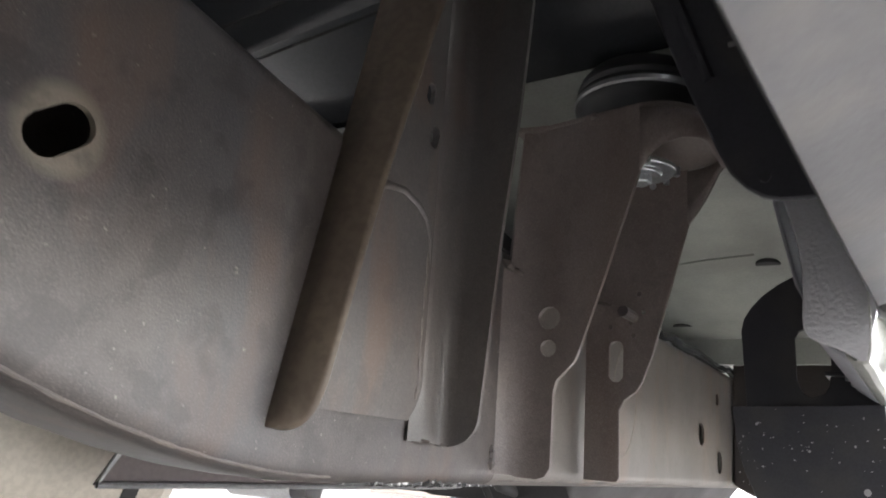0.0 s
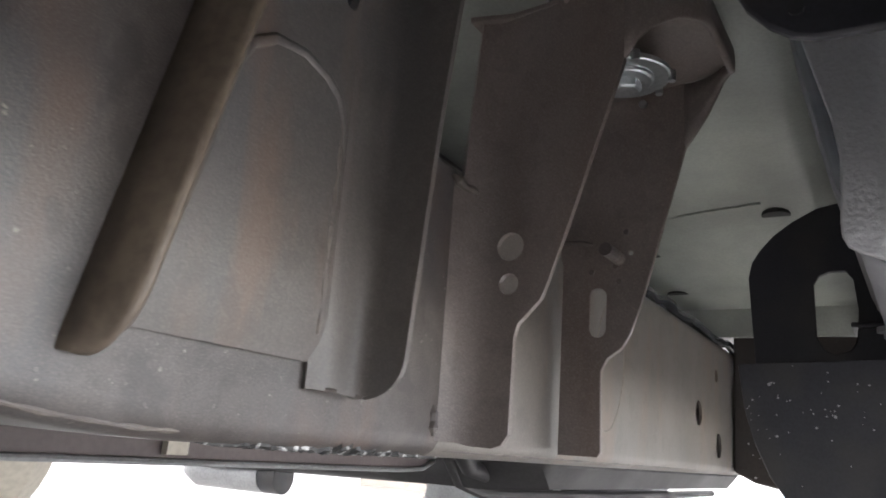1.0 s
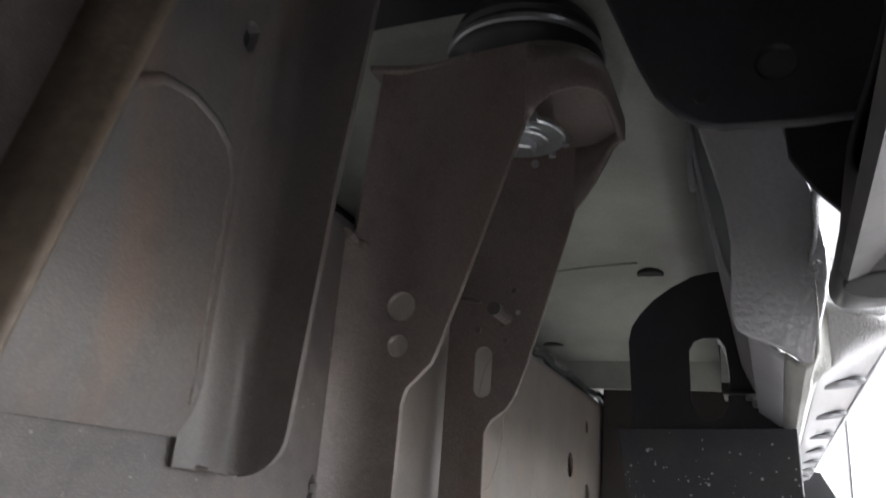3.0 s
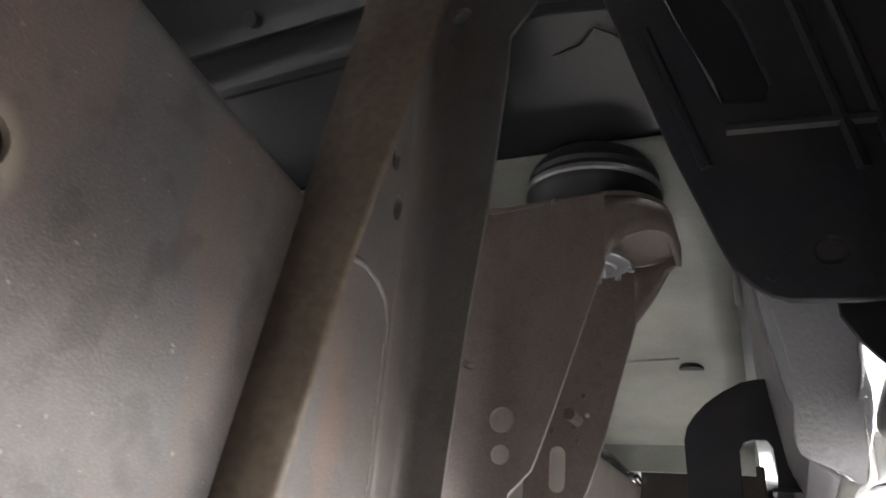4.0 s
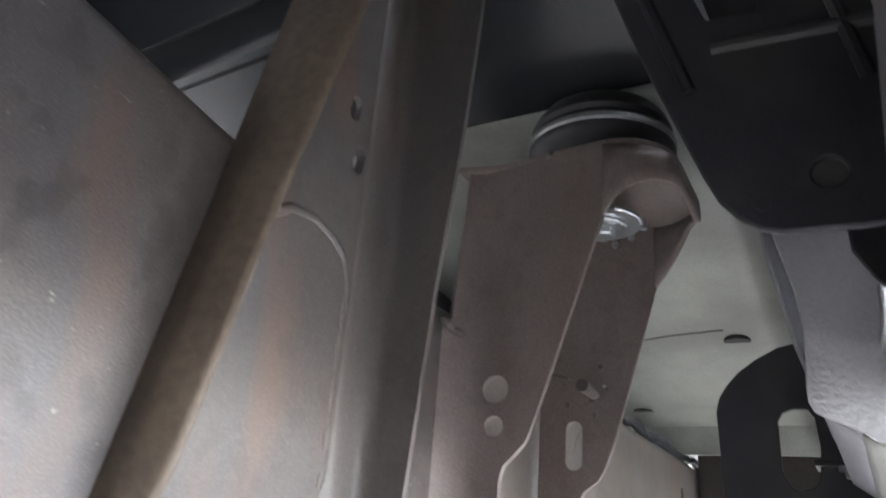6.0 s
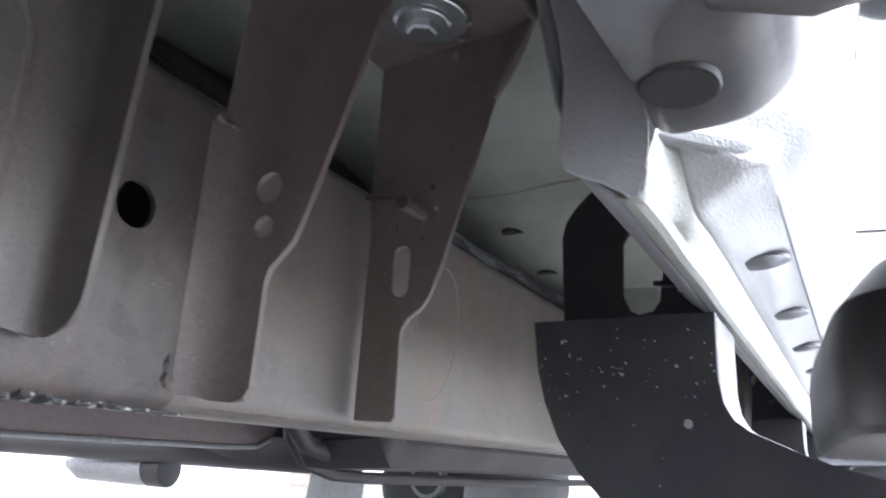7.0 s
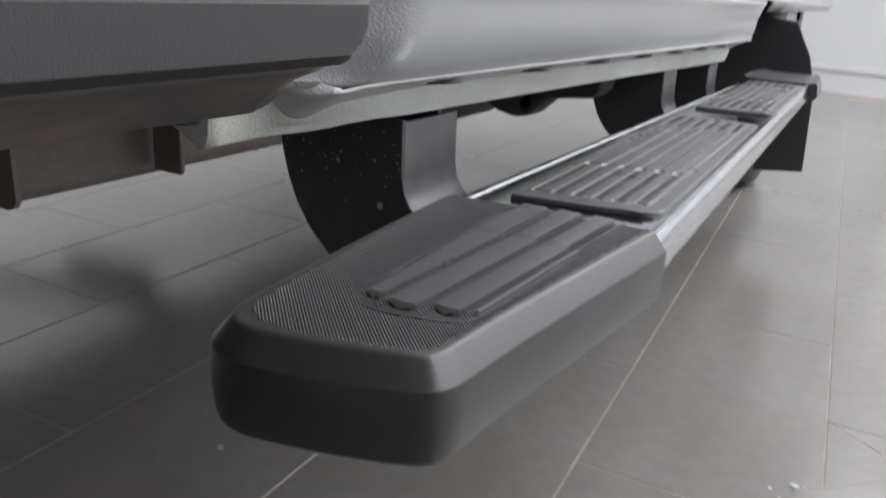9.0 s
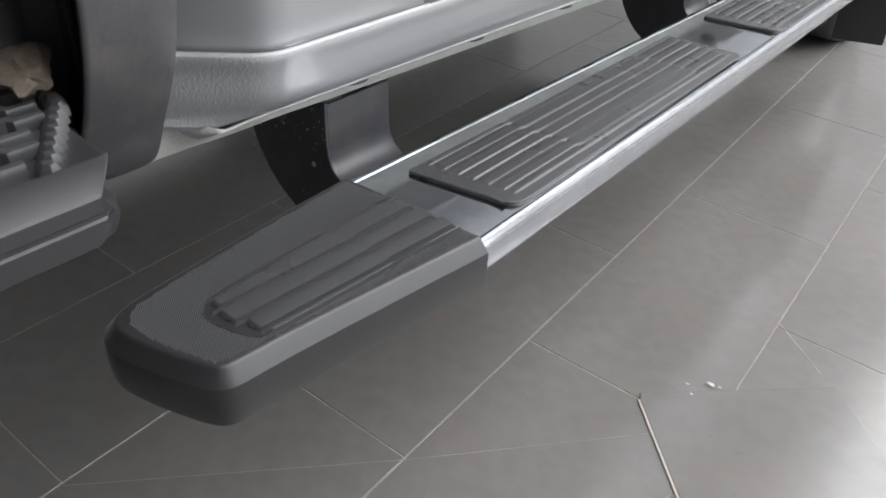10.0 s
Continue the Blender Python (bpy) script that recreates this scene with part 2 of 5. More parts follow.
def part(name, bm, mat, parent=None, label="", bevel=0.0, solid=0.0, offset=0.0, segments=2):
    """Links a bmesh, in the world's metres, as one mesh object under a thing or a part."""
    me = bpy.data.meshes.new(name)
    bm.normal_update()
    bm.to_mesh(me)
    bm.free()
    ob = new(name, me)
    if parent:
        ob.parent = parent
        if not parent.parent:
            ob.matrix_parent_inverse = Matrix.Translation(-Vector(parent.location))
    if label:
        ob["label"] = label
    return finish(ob, mat, bevel, solid, offset, segments)


def structure(name, bm, mat, label, category, bevel=0.0):
    return tagged(part(name, bm, mat, None, label, bevel), label, category, "", "structure")


def quad_grid(bm, rows, close=False):
    """Faces between rows of points."""
    vs = [[bm.verts.new(p) for p in r] for r in rows]
    for a, b in zip(vs, vs[1:]):
        k = len(a)
        for i in range(k if close else k - 1):
            j = (i + 1) % k
            bm.faces.new((a[i], a[j], b[j], b[i]))
    return vs


def box(bm, x0, x1, y0, y1, z0, z1, m=None):
    c = [(x, y, z) for x in (x0, x1) for y in (y0, y1) for z in (z0, z1)]
    v = [bm.verts.new(m @ Vector(p) if m else p) for p in c]
    for f in ((0, 1, 3, 2), (4, 6, 7, 5), (0, 4, 5, 1), (2, 3, 7, 6), (0, 2, 6, 4), (1, 5, 7, 3)):
        bm.faces.new([v[i] for i in f])
    return bm


def tube(bm, pts, r, n=10, caps=True, wob=0.0, rng=None):
    """A round bar along points; r one radius or one for each point."""
    pts = [Vector(p) for p in pts]
    rows = []
    up = Vector((0.13, 0.2, 0.97))
    for i, p in enumerate(pts):
        d = (pts[min(i + 1, len(pts) - 1)] - pts[max(i - 1, 0)]).normalized()
        a = d.cross(up).normalized()
        b = d.cross(a)
        q = r[i] if isinstance(r, (list, tuple)) else r
        row = []
        for k in range(n):
            s = q * (1 + (rng.uniform(-wob, wob) if rng else 0))
            row.append(p + s * (math.cos(2 * math.pi * k / n) * a + math.sin(2 * math.pi * k / n) * b))
        rows.append(row)
    vs = quad_grid(bm, rows, close=True)
    if caps:
        bm.faces.new(vs[0][::-1])
        bm.faces.new(vs[-1])
    bmesh.ops.recalc_face_normals(bm, faces=bm.faces)
    return bm


def plate(bm, outline, to3, thick, holes=()):
    """A flat plate: an outline in (u, v) with holes, laid by to3(u, v, w) with w from 0 to thick."""
    loops = [outline, *holes]
    lay = []
    for w in (0.0, thick):
        es, vv = [], []
        for lp in loops:
            v = [bm.verts.new(to3(a, b, w)) for a, b in lp]
            vv.append(v)
            es += [bm.edges.new((v[i], v[(i + 1) % len(v)])) for i in range(len(v))]
        bmesh.ops.triangle_fill(bm, edges=es, use_beauty=True)
        lay.append(vv)
    for a, b in zip(*lay):
        for i in range(len(a)):
            j = (i + 1) % len(a)
            bm.faces.new((a[i], a[j], b[j], b[i]))
    bmesh.ops.recalc_face_normals(bm, faces=bm.faces)
    return bm


def ring(cx, cy, rx, ry=None, n=20, turn=0.0):
    ry = ry or rx
    out = []
    for k in range(n):
        a = 2 * math.pi * k / n
        x, y = rx * math.cos(a), ry * math.sin(a)
        c, s = math.cos(turn), math.sin(turn)
        out.append((cx + c * x - s * y, cy + s * x + c * y))
    return out


def slot(cx, cy, half, r, turn=0.0, n=8):
    """A long hole: half is the half length of its straight part."""
    out = []
    for side in (1, -1):
        for k in range(n + 1):
            a = -math.pi / 2 + math.pi * k / n + (0 if side == 1 else math.pi)
            x, y = side * half + r * math.cos(a), r * math.sin(a)
            c, s = math.cos(turn), math.sin(turn)
            out.append((cx + c * x - s * y, cy + s * x + c * y))
    return out


def cut(ob, cutter_bm):
    """Cuts holes through a part, for good."""
    me = bpy.data.meshes.new("cutter")
    cutter_bm.to_mesh(me)
    cutter_bm.free()
    tool = new("cutter", me)
    mod = ob.modifiers.new("cut", "BOOLEAN")
    mod.object, mod.solver = tool, "EXACT"
    bpy.context.view_layer.update()
    got = bpy.data.meshes.new_from_object(ob.evaluated_get(bpy.context.evaluated_depsgraph_get()))
    ob.modifiers.clear()
    ob.data = got
    for p in got.polygons:
        p.use_smooth = True
    got.set_sharp_from_angle(angle=radians(32))
    bpy.data.objects.remove(tool)
    bpy.data.meshes.remove(me)
    return ob


def hex_bolt(bm, at, axis, r, h):
    at, axis = Vector(at), Vector(axis).normalized()
    return tube(bm, [at, at + axis * h * 0.85, at + axis * h], [r, r, r * 0.85], 6)


def lerp(table, x):
    if x <= table[0][0]:
        return table[0][1]
    for (a, p), (b, q) in zip(table, table[1:]):
        if x <= b:
            return p + (q - p) * (x - a) / (b - a)
    return table[-1][1]


# ---- the showroom ----
X0, X1, Y0, Y1, HIGH = -4.7, 5.0, -5.0, 6.4, 3.2
structure("ceiling", box(bmesh.new(), X0, X1, Y0, Y1, HIGH, HIGH + 0.15), WALL, "plain white plastered showroom ceiling", "ceiling")
bm = bmesh.new()
plate(bm, [(X0 - 0.2, 0), (X1 + 0.2, 0), (X1 + 0.2, HIGH), (X0 - 0.2, HIGH)], lambda a, b, w: (a, Y1 + w, b), 0.2,
      [[(-0.47, 0.001), (0.57, 0.001), (0.57, 2.2), (-0.47, 2.2)]])
structure("wall_north", bm, WALL, "white painted wall with a tiled skirting", "wall")
structure("wall_west", box(bmesh.new(), X0 - 0.2, X0, Y0, Y1, 0, HIGH), WALL, "white painted showroom wall", "wall")
bm = bmesh.new()
plate(bm, [(Y0, 0), (Y1, 0), (Y1, HIGH), (Y0, HIGH)], lambda a, b, w: (X1 + w, a, b), 0.2, [[(0.45, 0.15), (5.55, 0.15), (5.55, 2.85), (0.45, 2.85)]])
structure("wall_east", bm, WALL, "white wall out of view with a window opening", "wall")
# The opening in this wall is added for the fill lamp, out of view.
bm = bmesh.new()
plate(bm, [(X0 - 0.2, 0), (X1 + 0.2, 0), (X1 + 0.2, HIGH), (X0 - 0.2, HIGH)], lambda a, b, w: (a, Y0 - w, b), 0.2, [[(-1.2, 0.15), (0.2, 0.15), (0.2, 2.85), (-1.2, 2.85)]])
structure("wall_south", bm, WALL, "white wall out of view with a window opening", "wall")
bm = bmesh.new()
box(bm, 0.61, X1, Y1 - 0.012, Y1, 0, 0.2)
box(bm, X0, -0.51, Y1 - 0.012, Y1, 0, 0.2)
structure("baseboard", bm, SKIRT, "brown-grey tiled skirting along the wall", "skirting", 0.003)
bm = bmesh.new()
for x in (-0.51, 0.57):
    box(bm, x, x + 0.05, Y1 - 0.02, Y1 + 0.1, 0, 2.25)
box(bm, -0.46, 0.57, Y1 - 0.02, Y1 + 0.1, 2.2, 2.25)
d = structure("door_1", box(bmesh.new(), -0.4585, 0.5685, Y1 + 0.03, Y1 + 0.07, 0.005, 2.1985), DOOR, "closed white panelled door in the end wall", "door", 0.003)
part("door_frame", bm, DOOR, d, bevel=0.003)
for i, (z0, z1) in enumerate(((0.2, 1.05), (1.18, 2.05))):
    bm = bmesh.new()
    for x0, x1, a, b in ((-0.35, 0.46, z0, z0 + 0.03), (-0.35, 0.46, z1 - 0.03, z1), (-0.35, -0.32, z0 + 0.03, z1 - 0.03), (0.43, 0.46, z0 + 0.03, z1 - 0.03)):
        box(bm, x0, x1, Y1 + 0.015, Y1 + 0.032, a, b)
    part("panel_moulding", bm, DOOR, d)

# tiles of 0.29 by 0.59 m in half bond, laid a little askew to the truck
FZ = 0.048
TW, TL, GAP = 0.287, 0.588, 0.0026
LAID = Matrix.Translation((0.098, 0.842, FZ)) @ Matrix.Rotation(radians(2.1), 4, "Z")
ground = structure("floor", box(bmesh.new(), X0 - 0.2, X1 + 0.2, Y0 - 0.2, Y1 + 0.2, -0.03, FZ - 0.0009), GROUT, "grey stoneware tiles laid in half bond with thin joints", "floor")


def tile_mesh(bm, m):
    a, b, c = TW / 2 - GAP / 2, TL / 2 - GAP / 2, 0.0005
    low = [(-a, -b, -0.004), (a, -b, -0.004), (a, b, -0.004), (-a, b, -0.004)]
    mid = [(p, q, -c) for p, q, _ in low]
    top = [(-a + c, -b + c, 0), (a - c, -b + c, 0), (a - c, b - c, 0), (-a + c, b - c, 0)]
    vs = quad_grid(bm, [[m @ Vector(p) for p in r] for r in (low, mid, top)], close=True)
    bm.faces.new(vs[2])


near, far = [], []
for i in range(-17, 18):
    for j in range(-11, 11):
        p = LAID @ Vector((TW * (i + 0.5), TL * (j + 0.5) + (TL / 2 if i % 2 == 0 else 0.0), 0))
        if X0 < p.x < X1 and Y0 < p.y < Y1:
            (near if -1.7 < p.x < 1.6 and -0.6 < p.y else far).append(p)

# ---- loose things on the floor ----
m = Matrix.Translation((0.266, 1.149, FZ)) @ Matrix.Rotation(radians(45), 4, "Z")
chip = [(0.004, -0.0), (0.30, 0.0), (0.30, -0.6), (0.0, -0.6), (0.0, -0.012), (0.0015, -0.009)]
bm = plate(bmesh.new(), chip, lambda a, b, w: m @ Vector((a, b, 0.0005 + w)), 0.0026)
loose = tagged(part("loose_tile", bm, TILE, None, bevel=0.0008), "loose grey tile lying askew on the floor", "tile")
bm = box(bmesh.new(), -0.0034, 0.0, -0.6, -0.012, 0.0006, 0.0024, m)
part("raw_edge", bm, CARD, loose, "unglazed brown edge")
rng = random.Random(5)
for k, (x, y, s) in enumerate(((0.338, 1.237, 0.0045), (0.350, 1.241, 0.002), (0.312, 1.215, 0.0022), (0.325, 1.2, 0.0018), (-0.33, 1.02, 0.005), (-0.29, 1.33, 0.004), (-0.3, 0.9, 0.004))):
    bm = bmesh.new()
    bmesh.ops.create_icosphere(bm, subdivisions=1, radius=s)
    lift = FZ + (0.0031 if 0 < k < 4 or k == 0 else 0.0)
    for v in bm.verts:
        v.co = Vector((v.co.x * 1.4 + x, v.co.y * 0.7 + y, lift + max(0.0004, v.co.z * 0.3 + s * 0.25))) + Vector((rng.uniform(-1, 1), rng.uniform(-1, 1), 0)) * s * 0.3
    tagged(part("plaster_crumb", bm, WALL if k < 4 else SPECK), "small white crumb of plaster on the floor", "debris", "crumbs on the floor")
# a crack in one tile, and two thin pale lines across several
for name, label, p, q, w in (("tile_crack", "thin brown crack across a floor tile", (0.364, 1.451), (0.452, 1.378), 0.0011), ("floor_scratch", "faint pale line across the floor tiles", (-0.175, 0.536), (0.1, 0.84), 0.0003), ("floor_scratch", "faint pale line across the floor tiles", (0.1, 0.84), (0.312, 1.093), 0.0003)):
    d = Vector((q[0] - p[0], q[1] - p[1], 0))
    bm = box(bmesh.new(), 0, d.length, -w, w, -0.001, 0.0004, Matrix.Translation((p[0], p[1], FZ)) @ Matrix.Rotation(math.atan2(d.y, d.x), 4, "Z"))
    tagged(part(name, bm, GROUT), label, "crack" if name == "tile_crack" else "scratch")

# ---- the truck ----
truck = thing("pickup_truck", (-0.55, 1.2, 0.0), "silver pickup truck with a brown-grey steel ladder frame and side steps", "truck")
RX = -0.268


def rail_low(y):
    if y > 0.42:
        return 0.424
    d = 0.42 - max(y, 0.0)
    return 0.424 + 0.9 * d * d + (0.75 * -y if y < 0 else 0)


def rail_top(y):
    if y > 0.387:
        return lerp([(0.387, 0.643), (0.56, 0.623), (5, 0.623)], y)
    d = 0.387 - y
    return 0.643 + 0.16 * d + 0.12 * d * d


def rail_ring(y, inset, mirror):
    a, b = rail_low(y) + inset, rail_top(y) - inset
    x0, x1 = RX - inset, RX - 0.078 + inset
    r = 0.014 - inset * 0.8
    out = []
    for cx, cz, t0 in ((x0 - r, b - r, 0), (x1 + r, b - r, 90), (x1 + r, a + r, 180), (x0 - r, a + r, 270)):
        for k in range(6):
            t = radians(t0 + 18 * k)
            x = cx + r * math.cos(t)
            out.append((x if not mirror else -1.6 - x, y, cz + r * math.sin(t)))
    return out


def frame_rail(mirror, ys, mat):
    bm = bmesh.new()
    o = quad_grid(bm, [rail_ring(y, 0, mirror) for y in ys], close=True)
    q = quad_grid(bm, [rail_ring(y, 0.004, mirror) for y in ys], close=True)
    for a, b in ((o[0], q[0]), (o[-1], q[-1])):
        for i in range(len(a)):
            j = (i + 1) % len(a)
            bm.faces.new((a[i], a[j], b[j], b[i]))
    bmesh.ops.recalc_face_normals(bm, faces=bm.faces)
    return part("frame_rail", bm, mat, truck, "dusty brown-grey painted steel box rail")


FRONT = [-0.5 + 0.04 * k for k in range(28)] + [0.618]
BACK = [0.6185, 0.66, 0.75, 0.9, 1.2, 1.6, 2.0, 2.5, 3.1]
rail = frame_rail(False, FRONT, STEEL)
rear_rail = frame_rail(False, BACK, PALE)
frame_rail(True, FRONT + BACK[1:], STEEL)
bm = bmesh.new()
for lp in (slot(0.2155, 0.5655, 0.0074, 0.0098, radians(39)), ring(0.570, 0.5335, 0.0135)):
    plate(bm, lp, lambda a, b, w: (RX - 0.03 + w, a, b), 0.06)
cut(rail, bm)
bm = bmesh.new()
for lp in (ring(1.29, 0.504, 0.017), ring(1.408, 0.465, 0.018), ring(1.561, 0.471, 0.022), ring(1.398, 0.567, 0.01)):
    plate(bm, lp, lambda a, b, w: (RX - 0.03 + w, a, b), 0.06)
cut(rear_rail, bm)

def dense(pts, step=0.006):
    out = []
    for p, q in zip(pts, pts[1:]):
        k = max(1, int(math.dist(p, q) / step))
        out += [(p[0] + (q[0] - p[0]) * i / k, p[1] + (q[1] - p[1]) * i / k) for i in range(k)]
    return out + [pts[-1]]


rng = random.Random(3)


def weld(pts, r, parent, n=8):
    """A lumpy bead along points."""
    pts = [Vector(p) for p in pts]
    fine = []
    for a, b in zip(pts, pts[1:]):
        k = max(2, int((b - a).length / 0.006))
        fine += [a.lerp(b, i / k) + Vector((rng.uniform(-1, 1), rng.uniform(-1, 1), 0)) * r * 0.22 for i in range(k)]
    fine.append(pts[-1])
    rr = [r * (0.8 + 0.35 * math.sin(i * 1.9) * 0.5 + rng.uniform(0, 0.25)) for i in range(len(fine))]
    rr[0] = rr[-1] = r * 0.4
    return part("weld_bead", tube(bmesh.new(), fine, rr, n), WELD, parent)


# embossed oval on the rail, drawn as a thin pale bead
ell = [(RX - 0.0004, 0.93 + 0.042 * math.cos(a) + 0.01 * math.sin(a), 0.523 + 0.066 * math.sin(a)) for a in [radians(d) for d in range(-150, 190, 12)]]
part("chalk_ring", tube(bmesh.new(), ell, 0.0011, 6), EMBOSS, rear_rail, "faint pale ring on the rail")
# sealant under the rail
bm = bmesh.new()
rows = []
for i in range(70):
    y = 0.435 + 0.003 * i
    t = math.sin(math.pi * i / 69) ** 0.35
    first = 268 + 8 * noise.noise((i * 0.4, 7.0, 1.0))
    reach = t * (22 + 44 * abs(noise.noise((i * 0.37, 4.0, 2.0))))
    row = []
    for j in range(8):
        a = radians(first + reach * j / 7)
        q = 0.0137 + t * (0.0012 + 0.0026 * abs(noise.noise((i * 0.6, j * 0.9, 2.0)))) * (1 if 0 < j < 7 else 0)
        row.append((RX - 0.014 + q * math.cos(a), y, 0.438 + q * math.sin(a)))
    rows.append(row)
quad_grid(bm, rows)
part("sealant_smear", bm, SEALANT, rail, "black and white sealant smeared under the rail")
weld([(RX - 0.0045, y, rail_low(y) + 0.0042) for y in [-0.06 + 0.03 * k for k in range(17)]], 0.0014, rail)
weld([(RX - 0.0045, y, 0.4285) for y in (0.63, 0.7, 0.8, 0.9, 1.0, 1.1, 1.2, 1.3)], 0.0011, rear_rail)

# front bracket: a channel that stands on the rail
web = bmesh.new()
rows = []
for z in [0.4665, 0.47, 0.475, 0.49, 0.52, 0.56, 0.6, 0.65, 0.7, 0.76, 0.82, 0.9]:
    y0 = 0.36 + 0.205 * (z - 0.46)
    o = lerp([(0.4665, -0.0044), (0.475, -0.0022), (0.49, 0.0)], z)
    rows.append([(-0.2665 + o, y0, z), (-0.2645 + o, y0 + 0.012, z), (-0.2625 + o, (y0 + 0.49) / 2, z), (-0.2628 + o, 0.483, z), (-0.2632 + o, 0.4925, z)])
quad_grid(web, rows)
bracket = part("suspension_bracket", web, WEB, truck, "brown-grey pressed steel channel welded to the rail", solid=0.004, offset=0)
bm = bmesh.new()
rows = []
for z in [0.4545, 0.4555, 0.457, 0.459, 0.462, 0.466, 0.471, 0.478] + [0.49 + 0.415 * k / 22 for k in range(23)]:
    y = 0.359 + 0.205 * (z - 0.46)
    out = lerp([(0.4545, -0.262), (0.4555, -0.257), (0.457, -0.2525), (0.459, -0.249), (0.462, -0.246), (0.466, -0.2435), (0.471, -0.2418), (0.478, -0.2405), (0.6, -0.2345), (0.7, -0.225), (0.8, -0.214), (0.91, -0.2)], z)
    rows.append([(-0.2695, y, z), (-0.2695 + (out + 0.2695) * 0.5, y + 0.003, z), (out - 0.003, y + 0.006, z), (out, y + 0.0085, z)])
quad_grid(bm, rows)
part("front_flange", bm, STRAP, bracket, "brown flange with a dusty face", solid=0.005, offset=0)
bm = bmesh.new()
rows = []
for z in [0.453, 0.4533, 0.454, 0.455, 0.4565, 0.4585, 0.461, 0.464, 0.468, 0.473] + [0.48 + 0.425 * k / 26 for k in range(27)]:
    out = lerp([(0.453, -0.256), (0.4533, -0.252), (0.454, -0.2475), (0.455, -0.2445), (0.4565, -0.2415), (0.4585, -0.239), (0.461, -0.2365), (0.464, -0.2345), (0.468, -0.233), (0.473, -0.232), (0.6, -0.2225), (0.7, -0.212), (0.8, -0.205), (0.822, -0.206), (0.836, -0.196), (0.87, -0.174), (0.91, -0.17)], z)
    bend = [(-0.2668, 0.4865), (-0.2652, 0.4905), (-0.2634, 0.4945), (-0.2628, 0.499), (-0.2624, 0.508), (-0.2618, 0.5138), (-0.2598, 0.5186), (-0.2558, 0.5218), (-0.25, 0.523)]
    rows.append([(min(x, out - 0.006), y, z) for x, y in bend] + [(min(out - 0.002, -0.24), 0.5232, z), (out, 0.5236, z)])
quad_grid(bm, rows)
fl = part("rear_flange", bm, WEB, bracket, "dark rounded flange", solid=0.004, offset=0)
bm = bmesh.new()
for lp in (slot(0.484, 0.670, 0.0042, 0.0052, radians(75)), slot(0.474, 0.7005, 0.0036, 0.005, radians(80))):
    plate(bm, lp, lambda a, b, w: (-0.28 + w, a, b), 0.04)
cut(bracket, bm.copy())
cut(fl, bm)
cut(fl, plate(plate(bmesh.new(), slot(-0.187, 0.862, 0.004, 0.006, radians(90)), lambda a, b, w: (a, 0.47 + w, b), 0.1), ring(-0.245, 0.85, 0.008), lambda a, b, w: (a, 0.45 + w, b), 0.12))
weld([(-0.2695, 0.4885, z) for z in (0.459, 0.466, 0.474)], 0.003, bracket)
weld([(-0.2625, 0.4875, z) for z in (0.48, 0.52, 0.56, 0.60)], 0.0026, bracket)
weld([(-0.2685, 0.489, 0.456), (-0.263, 0.496, 0.4535), (-0.257, 0.501, 0.4535)], 0.0018, bracket)
weld([(-0.268, 0.361, 0.4545), (-0.261, 0.366, 0.454), (-0.266, 0.376, 0.459)], 0.0014, bracket)
arch = [(0.391, 0.50), (0.3955, 0.525), (0.401, 0.545), (0.4055, 0.57), (0.409, 0.59), (0.418, 0.606), (0.432, 0.6155), (0.452, 0.6178), (0.47, 0.6135), (0.482, 0.606), (0.489, 0.592), (0.4915, 0.572), (0.492, 0.545)]
run = dense(arch, 0.005)
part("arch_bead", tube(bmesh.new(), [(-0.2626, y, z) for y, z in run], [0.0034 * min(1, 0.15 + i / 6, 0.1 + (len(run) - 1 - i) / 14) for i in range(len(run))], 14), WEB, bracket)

# cab mount: an outrigger with a front and a rear plate, a rounded end and a top
bm = bmesh.new()
low = [(-0.2695, 0.434), (-0.262, 0.4325), (-0.24, 0.432), (-0.233, 0.4345), (-0.2285, 0.441), (-0.228, 0.502), (-0.2255, 0.511), (-0.2185, 0.518), (-0.21, 0.527), (-0.205, 0.54), (-0.194, 0.572), (-0.1575, 0.6845)]
top_z = lambda x: lerp([(-0.2695, 0.732), (-0.2, 0.742), (-0.155, 0.745)], x)
plan_y = lambda x: lerp([(-0.2725, 0.612), (-0.2695, 0.6165), (-0.2665, 0.6235), (-0.262, 0.6295), (-0.256, 0.6345), (-0.249, 0.6372), (-0.242, 0.638), (0, 0.638)], x)
low[0] = (-0.2725, 0.434)
xs = sorted({round(x, 4) for x, _ in low} | {-0.2695, -0.2665, -0.262, -0.256, -0.2525, -0.249, -0.242, -0.2285, -0.222, -0.18, -0.17})
rows = []
for x in xs:
    a, b = lerp(low, x), top_z(x) if x > -0.264 else 0.612
    a = max(a, 0.434) if x < -0.26 else a
    rows.append([(x, plan_y(x), a + (b - a) * k / 6) for k in range(7)])
quad_grid(bm, rows)
mount = part("cab_mount_bracket", bm, BRACKET, truck, "dark brown steel cab mount bracket", solid=0.0045, offset=0)
cut(mount, plate(plate(bmesh.new(), ring(-0.2335, 0.563, 0.0098), lambda a, b, w: (a, 0.6 + w, b), 0.08), ring(-0.2335, 0.5375, 0.0072), lambda a, b, w: (a, 0.6 + w, b), 0.08))
bm = bmesh.new()
out = [(-0.263, 0.432), (-0.2295, 0.432), (-0.2265, 0.436), (-0.2275, 0.500), (-0.2225, 0.51), (-0.21, 0.519), (-0.2035, 0.53), (-0.194, 0.556), (-0.1585, 0.685), (-0.1585, 0.744), (-0.266, 0.733), (-0.266, 0.6), (-0.2635, 0.59)]
